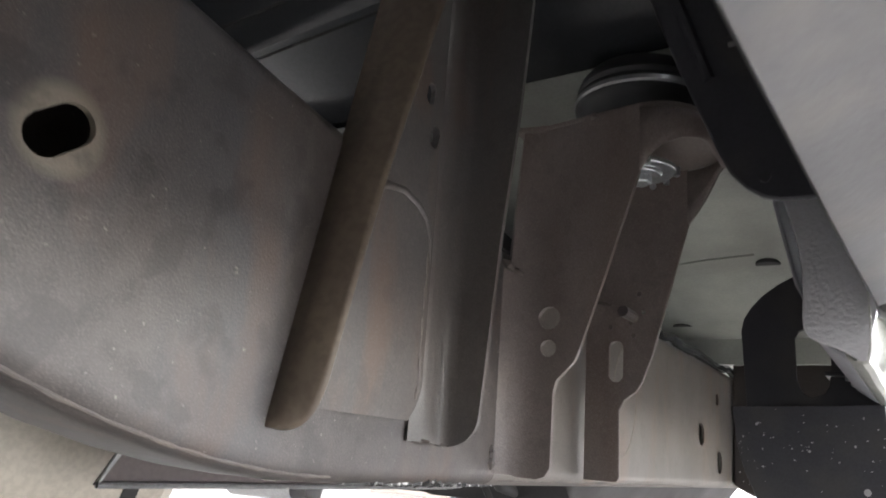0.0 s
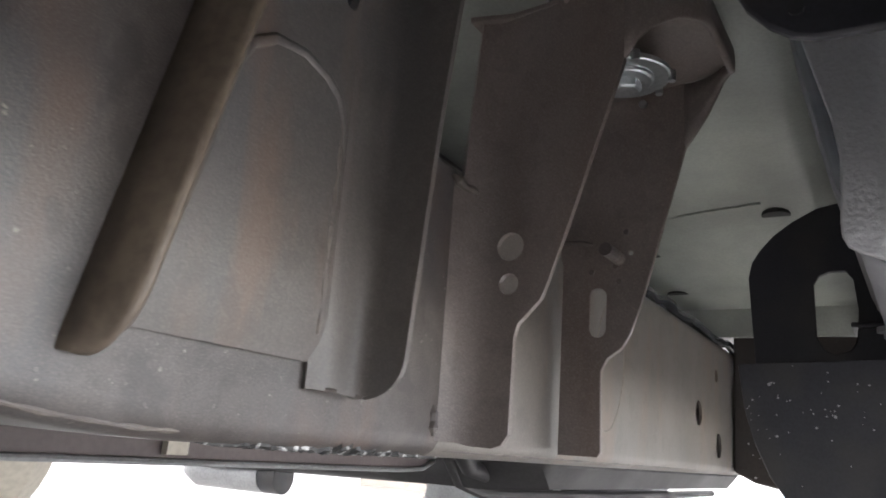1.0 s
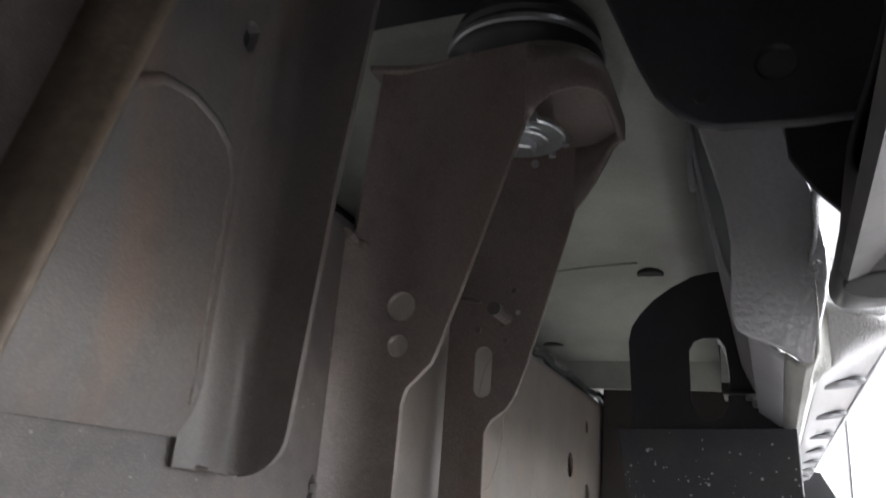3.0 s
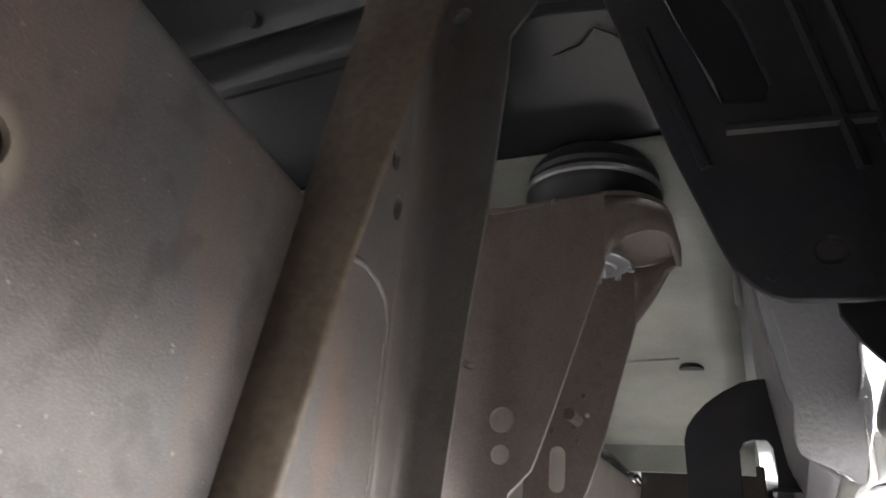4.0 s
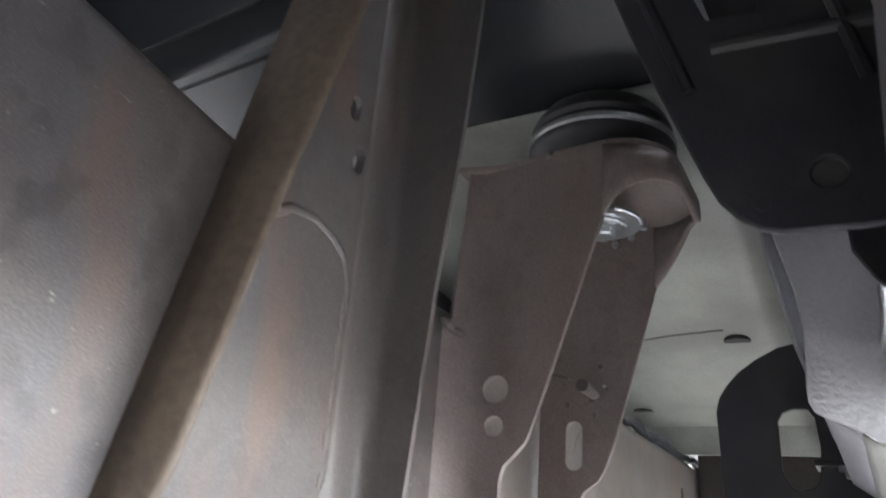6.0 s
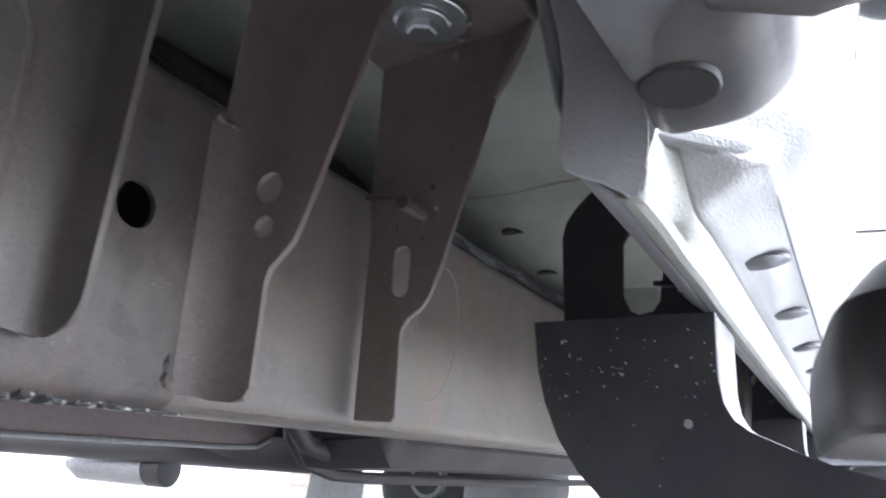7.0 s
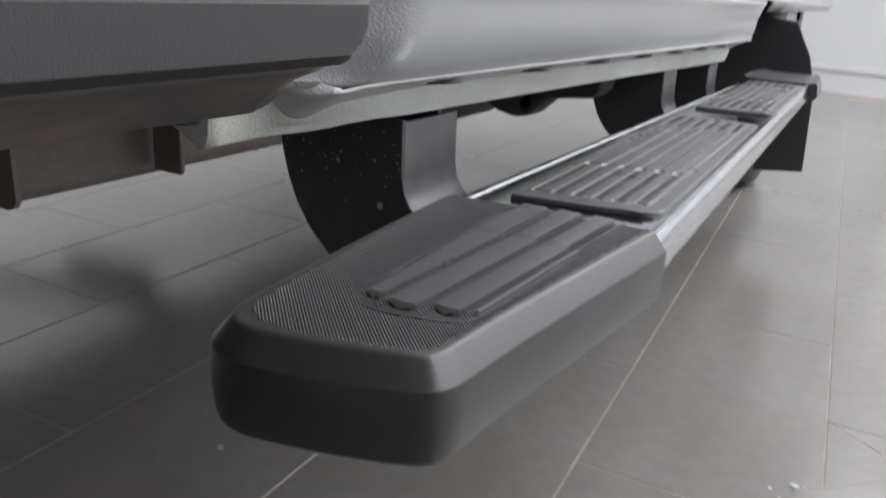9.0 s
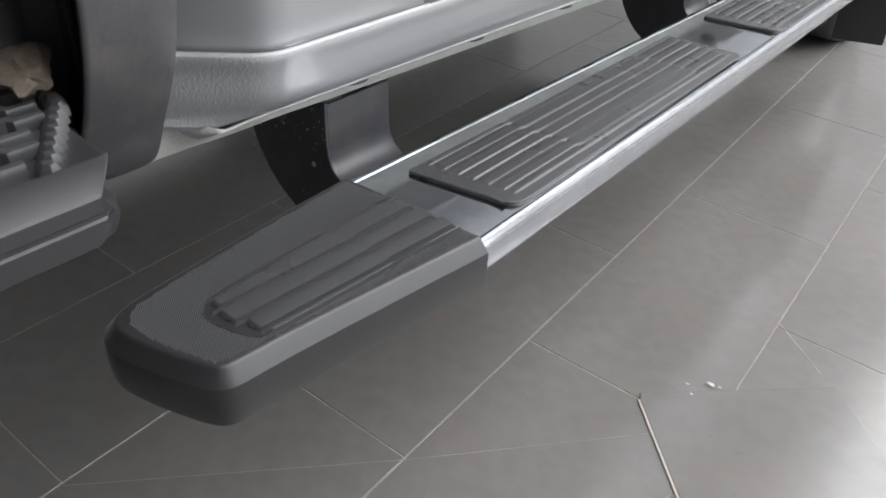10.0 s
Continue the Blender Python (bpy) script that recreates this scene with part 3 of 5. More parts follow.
plate(bm, out, lambda a, b, w: (a, 0.795 + w, b), 0.0045, [slot(-0.2312, 0.5485, 0.0135, 0.0072, radians(90)), ring(-0.204, 0.598, 0.0022, n=8)])
part("rear_plate", bm, BRACKET, mount, bevel=0.0008)
end = []
for cx, cy, t0 in ((-0.159, 0.684, -90), (-0.159, 0.751, 0)):
    for k in range(9):
        t = radians(t0 + 11.25 * k)
        end.append((cx + 0.046 * math.cos(t), cy + 0.046 * math.sin(t)))
bm = bmesh.new()
foot = lambda i: lerp([(0, 0.6845), (1, 0.699), (2, 0.708), (4, 0.7165), (6, 0.7205), (9, 0.724), (10, 0.727), (11, 0.731), (12, 0.734), (13, 0.732), (14, 0.7215), (15, 0.709), (16, 0.697), (17, 0.685)], i)
quad_grid(bm, [[(x, y, foot(i) + (0.7425 - foot(i)) * k / 3) for k in range(4)] for i, (x, y) in enumerate(end)])
part("end_flange", bm, BRACKET, mount, solid=0.0045, offset=0)
bm = bmesh.new()
plate(bm, [(-0.268, 0.62), (-0.24, 0.634), *end, (-0.268, 0.799)], lambda a, b, w: (a, b, top_z(a) - 0.001 + w), 0.0045)
part("top_plate", bm, BRACKET, mount, bevel=0.0015)
weld([(-0.2685, 0.6105, z) for z in (0.437, 0.446, 0.456)], 0.0042, mount)
weld([(-0.2675, 0.612, 0.61), (-0.262, 0.620, 0.603), (-0.255, 0.626, 0.6)], 0.0035, mount)
weld([(-0.2, 0.636, 0.742), (-0.197, 0.635, 0.7395)], 0.004, mount)
weld([(-0.268, 0.79, 0.61), (-0.245, 0.785, 0.607), (-0.232, 0.783, 0.604)], 0.0022, mount)
bm = tube(bmesh.new(), [(-0.212, 0.757, 0.592), (-0.212, 0.79, 0.592)], 0.0055, 10)
part("stud", bm, WELD, mount)
for x, z in ((-0.2075, 0.616), (-0.216, 0.587), (-0.213, 0.574), (-0.237, 0.583)):
    part("weld_spatter", tube(bmesh.new(), [(x, 0.7935, z), (x, 0.7955, z)], 0.0024, 8), WELD, mount)
C = Vector((-0.184, 0.7185, 0.0))
bm = tube(bmesh.new(), [C + Vector((0, 0, z)) for z in (0.7155, 0.7165, 0.7195, 0.721)], [0.032, 0.0335, 0.0335, 0.032], 36)
part("washer", bm, ZINC, mount, "galvanised steel washer")
part("raised_ring", tube(bmesh.new(), [C + Vector((0, 0, z)) for z in (0.7125, 0.7135, 0.717)], [0.019, 0.0205, 0.022], 32), ZINC, mount)
part("bolt_head", hex_bolt(bmesh.new(), C + Vector((0, 0, 0.714)), (0, 0, -1), 0.0118, 0.009), ZINC, mount, "galvanised hexagonal bolt head")
for a in (20, 60, 200, 300):
    p = C + 0.034 * Vector((math.cos(radians(a)), math.sin(radians(a)), 0))
    part("crimp", tube(bmesh.new(), [p + Vector((0, 0, 0.713)), p + Vector((0, 0, 0.7215))], 0.003, 8), ZINC, mount)
part("plate_hole_stud", tube(bmesh.new(), [(-0.194, 0.7925, 0.730), (-0.194, 0.796, 0.730)], 0.0035, 10), ZINC, mount)
part("cushion", tube(bmesh.new(), [C + Vector((0, 0, z)) for z in (0.747, 0.755, 0.768, 0.775, 0.779, 0.787, 0.794, 0.798, 0.806, 0.815)], [0.05, 0.054, 0.055, 0.06, 0.062, 0.062, 0.058, 0.06, 0.057, 0.05], 40), PLASTIC, mount, "black rubber cab cushion with a grey rim")
part("cushion_rim", tube(bmesh.new(), [C + Vector((0, 0, z)) for z in (0.7805, 0.783, 0.7875)], [0.0618, 0.0634, 0.0625], 40), ALU, mount)

# ---- side step and its brackets ----
def step_bracket():
    y0 = 0.8125
    path = [(0.001, 0.514), (0.0022, 0.47), (0.005, 0.455), (0.011, 0.4445), (0.02, 0.438), (0.03, 0.434), (0.055, 0.4235), (0.1, 0.412), (0.15, 0.4088)]
    low = [(0.15, 0.395), (0.12, 0.366), (0.06, 0.358), (0.0, 0.36), (-0.04, 0.37), (-0.07, 0.387), (-0.09, 0.406), (-0.105, 0.428), (-0.115, 0.452), (-0.121, 0.475), (-0.125, 0.509)]
    ob = part("step_bracket", plate(bmesh.new(), path + low, lambda a, b, w: (a, y0 + w, b), 0.005), BLACK, truck, "black painted steel step bracket with dried splashes", bevel=0.0008)
    bm = bmesh.new()
    quad_grid(bm, [[(x - 0.002, y0 + 0.003 + v, z - 0.002) for v in (0, 0.03, 0.06, 0.087)] for x, z in path])
    part("outer_flange", bm, BLACK, ob, solid=0.005, offset=0, bevel=0.0008)
    hook = [(-0.122, 0.49), (-0.1225, 0.52), (-0.126, 0.59), (-0.123, 0.603), (-0.116, 0.614), (-0.105, 0.626), (-0.09, 0.637), (-0.071, 0.647), (-0.056, 0.65), (-0.04, 0.65), (-0.032, 0.56), (-0.02, 0.546), (-0.001, 0.548), (-0.001, 0.49)]
    hole = [(-0.0755, 0.54), (-0.076, 0.582), (-0.072, 0.589), (-0.064, 0.592), (-0.052, 0.592), (-0.047, 0.585), (-0.0445, 0.56), (-0.047, 0.535), (-0.052, 0.5275), (-0.063, 0.5245), (-0.07, 0.528)]
    part("hook_plate", plate(bmesh.new(), hook, lambda a, b, w: (a, 0.872 + w, b), 0.006, [hole]), BLACK, ob, bevel=0.0008)
    part("tab", box(bmesh.new(), -0.05, -0.001, 0.862, 0.905, 0.5445, 0.5485), BLACK, ob, bevel=0.001)
    part("tab_washer", tube(bmesh.new(), [(-0.022, 0.866, 0.5405), (-0.022, 0.866, 0.5445)], 0.011, 20), ZINC, ob)
    part("tab_bolt", hex_bolt(bmesh.new(), (-0.022, 0.866, 0.541), (0, 0, -1), 0.007, 0.006), ZINC, ob)
    return ob


br = step_bracket()
copy_thing(br, Matrix.Translation((0.01, 0.80, -0.012)))
copy_thing(br, Matrix.Translation((0.02, 1.13, -0.02)))
rng = random.Random(11)
bm = bmesh.new()
for k in range(80):
    x, z = rng.uniform(-0.12, 0.0), rng.triangular(0.39, 0.51, 0.49)
    s = rng.choice((0.0003, 0.0004, 0.0005, 0.0006, 0.0008))
    if z < 0.445 and k % 3:
        continue
    plate(bm, ring(x, z, s * rng.uniform(0.8, 1.5), s, 6), lambda a, b, w: (a, 0.8122 - w, b), 0.0004)
for x, z, s in ((-0.017, 0.441, 0.0028), (-0.103, 0.494, 0.0012), (-0.06, 0.472, 0.0011), (-0.024, 0.478, 0.001)):
    plate(bm, ring(x, z, s, s * 1.1, 12), lambda a, b, w: (a, 0.8122 - w, b), 0.0006)
tagged(part("dried_splash", bm, SPECK, br, "pale dried splash spots"), kind="stuff")


def soft(pts, n=2):
    """Rounds an open outline by corner cutting."""
    for _ in range(n):
        new_pts = [pts[0]]
        for p, q in zip(pts, pts[1:]):
            new_pts += [(p[0] * 0.75 + q[0] * 0.25, p[1] * 0.75 + q[1] * 0.25), (p[0] * 0.25 + q[0] * 0.75, p[1] * 0.25 + q[1] * 0.75)]
        pts = new_pts + [pts[-1]]
    return pts


def shrunk(pts, by):
    """An open outline moved to its left-hand side."""
    out = []
    for i, p in enumerate(pts):
        a, b = pts[max(0, i - 1)], pts[min(len(pts) - 1, i + 1)]
        d = Vector((b[0] - a[0], b[1] - a[1])).normalized()
        out.append((p[0] + d.y * by, p[1] - d.x * by))
    return out


def long_rib(bm, x0, y0, x1, y1, half, high, base, taper=0.3):
    """A raised rib with sloped flanks from one point to another."""
    d = Vector((x1 - x0, y1 - y0, 0))
    n = Vector((-d.y, d.x, 0)).normalized()
    rows = []
    for u, k in ((0, 0.0), (0.03, 1), (0.97, 1), (1, 0.0)):
        c = Vector((x0, y0, base)) + d * u
        rows.append([c - n * half, c - n * half * 0.55 + Vector((0, 0, high * k)), c + n * half * 0.55 + Vector((0, 0, high * k)), c + n * half])
    quad_grid(bm, rows)


def ease(a, b, v):
    """Nought below a, one above b, and smooth between them."""
    t = max(0.0, min(1.0, (v - a) / (b - a)))
    return t * t * (3 - 2 * t)


# the polished bar: a flat top, a rolled inner edge and a sloped outer face
BAR = [(0.0640, 0.4618), (0.0630, 0.4636), (0.0608, 0.4644), (0.0580, 0.4636), (0.0562, 0.4612), (0.0558, 0.4570), (0.0560, 0.4300), (0.0580, 0.4230), (0.0650, 0.4200), (0.2050, 0.4280), (0.2090, 0.4298), (0.2120, 0.4325),
       (0.2135, 0.4355), (0.2136, 0.4385), (0.2112, 0.4540), (0.2098, 0.4590), (0.2072, 0.4620), (0.2040, 0.4628), (0.2016, 0.4622), (0.2006, 0.4612), (0.1700, 0.4606), (0.1000, 0.4608)]
drift = lambda y: -0.009 * (y - 0.8)
bm = bmesh.new()
vs = quad_grid(bm, [[(x + drift(y) * (1 if x > 0.1 else -1.2), y if y > 0.8 else 0.7735 + 0.0894 * (x - 0.0555), z - 0.004 * (y - 0.8)) for x, z in BAR] for y in (0.79, 0.9, 1.2, 1.6, 2.0, 2.2)], close=True)
bm.faces.new(vs[0][::-1])
bm.faces.new(vs[-1])
bmesh.ops.recalc_face_normals(bm, faces=bm.faces)
board = part("side_step", bm, CHROME, truck, "polished steel side step with black rubber treads")

# the end cap: a flat grained top, a broad bevel on the outside and a rounded nose
CAP_PLAN = [(0.2215, 0.7905), (0.2045, 0.66), (0.197, 0.60), (0.1945, 0.57), (0.1925, 0.552), (0.1845, 0.5405), (0.150, 0.5272), (0.120, 0.519), (0.103, 0.5165), (0.0885, 0.5205), (0.0775, 0.531), (0.0715, 0.55), (0.0672, 0.60), (0.0598, 0.69), (0.0555, 0.7755)]
TOP = 0.4742
joint = lambda x: 0.7757 + 0.0894 * (x - 0.0555)
plan = soft(CAP_PLAN)
bm = bmesh.new()
rows = []
for z, a in ((0.4235, 0.0072), (0.4245, 0.0042), (0.4265, 0.0022), (0.432, 0.001), (0.446, 0.0), (0.4605, 0.0004), (0.4620, 0.0008), (0.4632, 0.0018), (0.4722, 0.0090), (0.4734, 0.0101), (0.4740, 0.0113), (TOP, 0.0128)):
    rows.append([(x, y if 0 < i < len(plan) - 1 else joint(x), z) for i, (x, y) in enumerate(shrunk(plan, a))])
vs = quad_grid(bm, rows)
bm.faces.new(vs[-1][::-1])
bm.faces.new(vs[0])
bm.faces.new([r[0] for r in vs] + [r[-1] for r in vs][::-1])
bmesh.ops.recalc_face_normals(bm, faces=bm.faces)
cap = part("end_cap", bm, CAP, board, "black grained plastic end cap")
cap.data.set_sharp_from_angle(angle=radians(24))

# valleys of the ribbed field: their place at the nose, the middle and the joint
VALLEYS = [(0.1222, 0.586, 0.118, 0.1185), (0.1345, 0.579, 0.1425, 0.1435), (0.1555, 0.583, 0.1630, 0.1675), (0.1745, 0.590, 0.1835, 0.1890)]
valley_x = lambda v, y: lerp([(v[1], v[0]), (0.712, v[2]), (0.79, v[3])], y)
nose_y = lambda x: lerp([(0.117, 0.60), (0.121, 0.586), (0.127, 0.5785), (0.135, 0.5745), (0.155, 0.5785), (0.175, 0.586), (0.18, 0.598)], x)


# smooth bands between the valleys: they start round at the nose and end at the joint
for k in range(4):
    v = VALLEYS[k]
    w = VALLEYS[k + 1] if k < 3 else None
    start = max(v[1], w[1] if w else 0.0) - (0.001 if w else -0.004)
    rows = []
    for i in range(60):
        u = i / 59
        y = start + (0.7875 - start) * u ** 1.15
        gap = 0.0025 + 0.0012 * ease(0.706, 0.715, y)
        a = valley_x(v, y) + gap
        b = (valley_x(w, y) if w else valley_x(v, y) + 0.0062 - 0.002 * u) - gap * (1 if w else 0.4)
        c, q = (a + b) / 2, (b - a) / 2
        t = (1 - (1 - min(1.0, (y - start) / 0.006)) ** 2) ** 0.5
        h = 0.0034 * min(1.0, (y - start) / 0.003) * (0.85 if y < 0.71 else 1.0)
        yy = min(y, joint(c) - 0.0009)
        rows.append([(c - q * t, yy, TOP - 0.0004), (c - q * t * 0.93, yy, TOP + h), (c - q * t * 0.8, yy, TOP + h * 1.05), (c, yy, TOP + h * 0.96), (c + q * t * 0.8, yy, TOP + h * 1.05), (c + q * t * 0.93, yy, TOP + h), (c + q * t, yy, TOP - 0.0004)])
    bm = bmesh.new()
    quad_grid(bm, rows)
    part("tread_rib", bm, PAD, cap, "smooth raised rib").data.set_sharp_from_angle(angle=radians(20))
# thin rim that frames the field
rim_line = soft([(0.1165, 0.70), (0.1165, 0.64), (0.1175, 0.60), (0.1205, 0.584), (0.127, 0.5765), (0.136, 0.5738), (0.155, 0.5775), (0.172, 0.583), (0.1795, 0.591), (0.183, 0.62), (0.187, 0.70)])
part("field_rim", tube(bmesh.new(), [(x, y, TOP) for x, y in rim_line], 0.0009, 6), CAP, cap)
left = lambda y: lerp([(0.533, 0.108), (0.54, 0.0945), (0.552, 0.0875), (0.60, 0.0815), (0.69, 0.074), (0.775, 0.0690)], y)
right = lambda y: lerp([(0.533, 0.115), (0.541, 0.148), (0.551, 0.176), (0.56, 0.181), (0.60, 0.1845), (0.66, 0.192), (0.79, 0.2085)], y)
# the grain of the cap: many fine slanting lines, paler for the light on top
inside = lambda x, y: y > nose_y(x) and valley_x(VALLEYS[0], y) - 0.002 < x < valley_x(VALLEYS[3], y) + 0.003
bm = bmesh.new()
for k in range(210):
    run = None
    for i in range(80):
        x = 0.212 - 0.002 * i
        y = 0.36 + 0.0021 * k + (0.212 - x)
        ok = 0.534 < y < joint(x) - 0.001 and left(y) < x < right(y) and not inside(x, y)
        if ok and run is None:
            run = (x, y)
        if not ok and run:
            if run[0] - x > 0.003:
                long_rib(bm, *run, x + 0.002, y - 0.002, 0.0005, 0.0008, TOP - 0.00005)
            run = None
tagged(part("grip_texture", bm, GRIP, cap), kind="stuff")
bm = bmesh.new()
for v in VALLEYS:
    for i in range(86):
        y = v[1] + 0.002 + 0.0024 * i
        w = 0.0022 + 0.0012 * ease(0.705, 0.716, y)
        if y + w < joint(v[3]) - 0.001:
            long_rib(bm, valley_x(v, y) + w, y - w, valley_x(v, y) - w, y + w, 0.0006, 0.0004, TOP + 0.0001)
tagged(part("valley_teeth", bm, PAD, cap), kind="stuff")


def tread_pad(y0, y1, z):
    """A rubber pad with a rounded rim and long ribs that step at a third and at three quarters of its length."""
    outline = [(0.0845, y0 + 0.004), (0.0862, y0), (0.0892, y0 - 0.0002), (0.150, y0 + 0.0125), (0.180, y0 + 0.019), (0.190, y0 + 0.0235), (0.1965, y0 + 0.032), (0.1978, y0 + 0.045), (0.1945, y1 - 0.008), (0.1915, y1 - 0.001), (0.186, y1), (0.098, y1 - 0.01), (0.0935, y1 - 0.013), (0.092, y1 - 0.02)]
    ob = part("tread_pad", plate(bmesh.new(), outline, lambda a, b, w: (a, b, z - 0.003 + w), 0.005), PAD, board, "black rubber tread pad with long ribs", bevel=0.0018, segments=3)
    lines = [0.0985 + 0.0158 * k for k in range(6)]
    front = lambda x: y0 + 0.022 + 0.2 * (x - 0.09)
    back = lambda x: y1 - 0.016

    def height(x, y):
        step = 1 - ease(front(x) + 0.125, front(x) + 0.130, y) + ease(y1 - 0.12 + 0.1 * (x - 0.1), y1 - 0.115 + 0.1 * (x - 0.1), y)
        h = 1.0
        for c in lines:
            w = 0.0014 + 0.0026 * step
            h *= ease(w - 0.0009, w + 0.0005, abs(x - c - 0.0 * y))
        edge = ease(front(x) - 0.004, front(x) + 0.002, y) * (1 - ease(back(x) - 0.002, back(x) + 0.003, y)) * ease(0.0905, 0.093, x) * (1 - ease(0.1835, 0.186, x))
        return (0.0022 - 0.0007 * step) * h * edge

    bm = bmesh.new()
    ys = []
    y = y0 + 0.018
    while y < y1 - 0.012:
        ys.append(y)
        near = abs(y - (y0 + 0.155)) < 0.02 or abs(y - (y1 - 0.115)) < 0.012 or y < y0 + 0.05 or y > y1 - 0.03
        y += 0.0022 if near else 0.012
    quad_grid(bm, [[(x, y, z + 0.0021 + height(x, y)) for x in [0.0895 + 0.00082 * k for k in range(119)]] for y in ys])
    part("tread_rib", bm, PAD, ob, "long smooth ribs")
    bm = bmesh.new()
    for c in lines:
        for a, b in ((front(c) + 0.002, front(c) + 0.124), (y1 - 0.112 + 0.1 * (c - 0.1), back(c) - 0.004)):
            for i in range(int((b - a) / 0.003)):
                yy = a + 0.003 * i
                long_rib(bm, c + 0.0032, yy - 0.002, c - 0.0032, yy + 0.003, 0.0008, 0.0005, z + 0.0019)
    tagged(part("rib_teeth", bm, PAD, ob), kind="stuff")
    return ob


tread_pad(0.8405, 1.402, 0.4632)
tread_pad(1.525, 2.06, 0.4606)
bm = bmesh.new()
vs = quad_grid(bm, [[(0.135 + (x - 0.135) * k, y, 0.445 + (z - 0.445) * 1.08 - 0.004) for x, z in BAR] for y, k in ((2.17, 1.02), (2.3, 1.02), (2.4, 0.9), (2.425, 0.8))], close=True)
bm.faces.new(vs[0][::-1])
bm.faces.new(vs[-1])
bmesh.ops.recalc_face_normals(bm, faces=bm.faces)
part("end_cap", bm, CAP, board, "black grained plastic end cap")

# ---- the cab's lower side ----
NY = [0.0, 0.008, 0.016, 0.0245, 0.0293, 0.034, 0.045, 0.06, 0.1, 0.2, 0.4, 0.7, 1.0]


def along(x):
    """The sill's stations; its front end runs back towards the outside."""
    y0 = 0.607 + 0.95 * max(0.0, x)
    return [y0 + (2.08 - y0) * u for u in NY]


def drop(y):
    return -0.02 * (y - 0.6)


def push(y):
    return 0.016 * (y - 0.6)


def sill_sheet(points, name, mat, parent, label):
    """A sheet along the sill; a point is x, z, and how much of the body's drift it follows sideways and down."""
    bm = bmesh.new()
    cols = []
    for x, z, p, d in points:
        cols.append([(x + p * push(y), y, z + d * drop(y)) for y in along(x)])
    quad_grid(bm, [list(r) for r in zip(*cols)])
    return part(name, bm, mat, parent, label, solid=0.002, offset=0)


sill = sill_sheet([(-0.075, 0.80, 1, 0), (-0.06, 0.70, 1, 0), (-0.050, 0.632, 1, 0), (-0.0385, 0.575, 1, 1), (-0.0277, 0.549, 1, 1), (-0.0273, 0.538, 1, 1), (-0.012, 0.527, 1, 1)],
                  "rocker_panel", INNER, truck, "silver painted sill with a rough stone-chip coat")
SILL_Y = [0.606, 0.618, 0.630, 0.638, 0.644, 0.649, 0.654, 0.659, 0.664, 0.669, 0.674, 0.680, 0.687, 0.695, 0.705, 0.72, 0.74, 0.77, 0.82, 0.9, 1.1, 1.4, 1.75, 2.08]
EDGE = [(0.60, 0.576), (0.638, 0.562), (0.649, 0.5495), (0.657, 0.5405), (0.665, 0.5362), (0.674, 0.5355), (0.684, 0.5372), (0.697, 0.5395), (0.72, 0.542), (0.80, 0.5455), (2.2, 0.5468)]
BROW = [(0.60, 0.5572), (0.65, 0.5562), (0.675, 0.5565), (0.72, 0.5582), (2.2, 0.5582)]
flange_rows, under_rows = [], []
for y in SILL_Y:
    p, d = push(y), drop(y)
    e, w = lerp(EDGE, y) + 0.8 * d, lerp(BROW, y) + 0.5 * d
    x = lerp([(0.60, 0.0035), (0.638, 0.009), (0.66, 0.0115), (0.674, 0.0118), (0.70, 0.0100), (0.8, 0.0085), (2.2, 0.008)], y)
    low = 0.5236 + d + 0.0006 * math.sin(y * 60)
    flange_rows.append([(-0.012 + p, y + 0.004, 0.5285 + d), (-0.0065 + p, y + 0.002, low + 0.0008), (-0.0025 + p, y, low), (0.0005 + p, y, low + 0.0012), (0.0025 + p, y, low + 0.006), (0.5 * x + 0.0015 + p, y, (low + e) / 2 + 0.001), (x - 0.0012 + p, y, e - 0.002), (x + p, y, e)])
    back = lambda q: max(y, 0.6175 + 0.95 * q)
    under_rows.append([(x + p, y, e), (x + 0.0025 + p, y, e + 0.0006)] + [(x + (0.0495 - x) * u + p, back(x + (0.0495 - x) * u), e + (w - e) * (u + 0.22 * u * (1 - u)) + 0.001 * noise.noise((u * 6, y * 40, 1.0))) for u in (0.2, 0.35, 0.5, 0.65, 0.8, 0.9, 1.0)])
bm = bmesh.new()
quad_grid(bm, flange_rows)
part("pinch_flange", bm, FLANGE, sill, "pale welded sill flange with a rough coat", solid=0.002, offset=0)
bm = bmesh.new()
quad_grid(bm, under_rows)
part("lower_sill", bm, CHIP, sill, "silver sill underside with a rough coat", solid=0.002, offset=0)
# the outer skin turns round the sill's front end in one sweep
BEND = [(0.0035, 0.6045), (0.0075, 0.6105), (0.012, 0.617), (0.02, 0.6255), (0.04, 0.6455), (0.058, 0.663), (0.070, 0.675), (0.0765, 0.6825), (0.0803, 0.690), (0.0825, 0.699), (0.083, 0.702), (0.083, 0.71), (0.083, 0.73), (0.083, 0.77), (0.083, 0.85), (0.083, 1.0), (0.083, 1.3), (0.083, 1.7), (0.083, 2.08)]


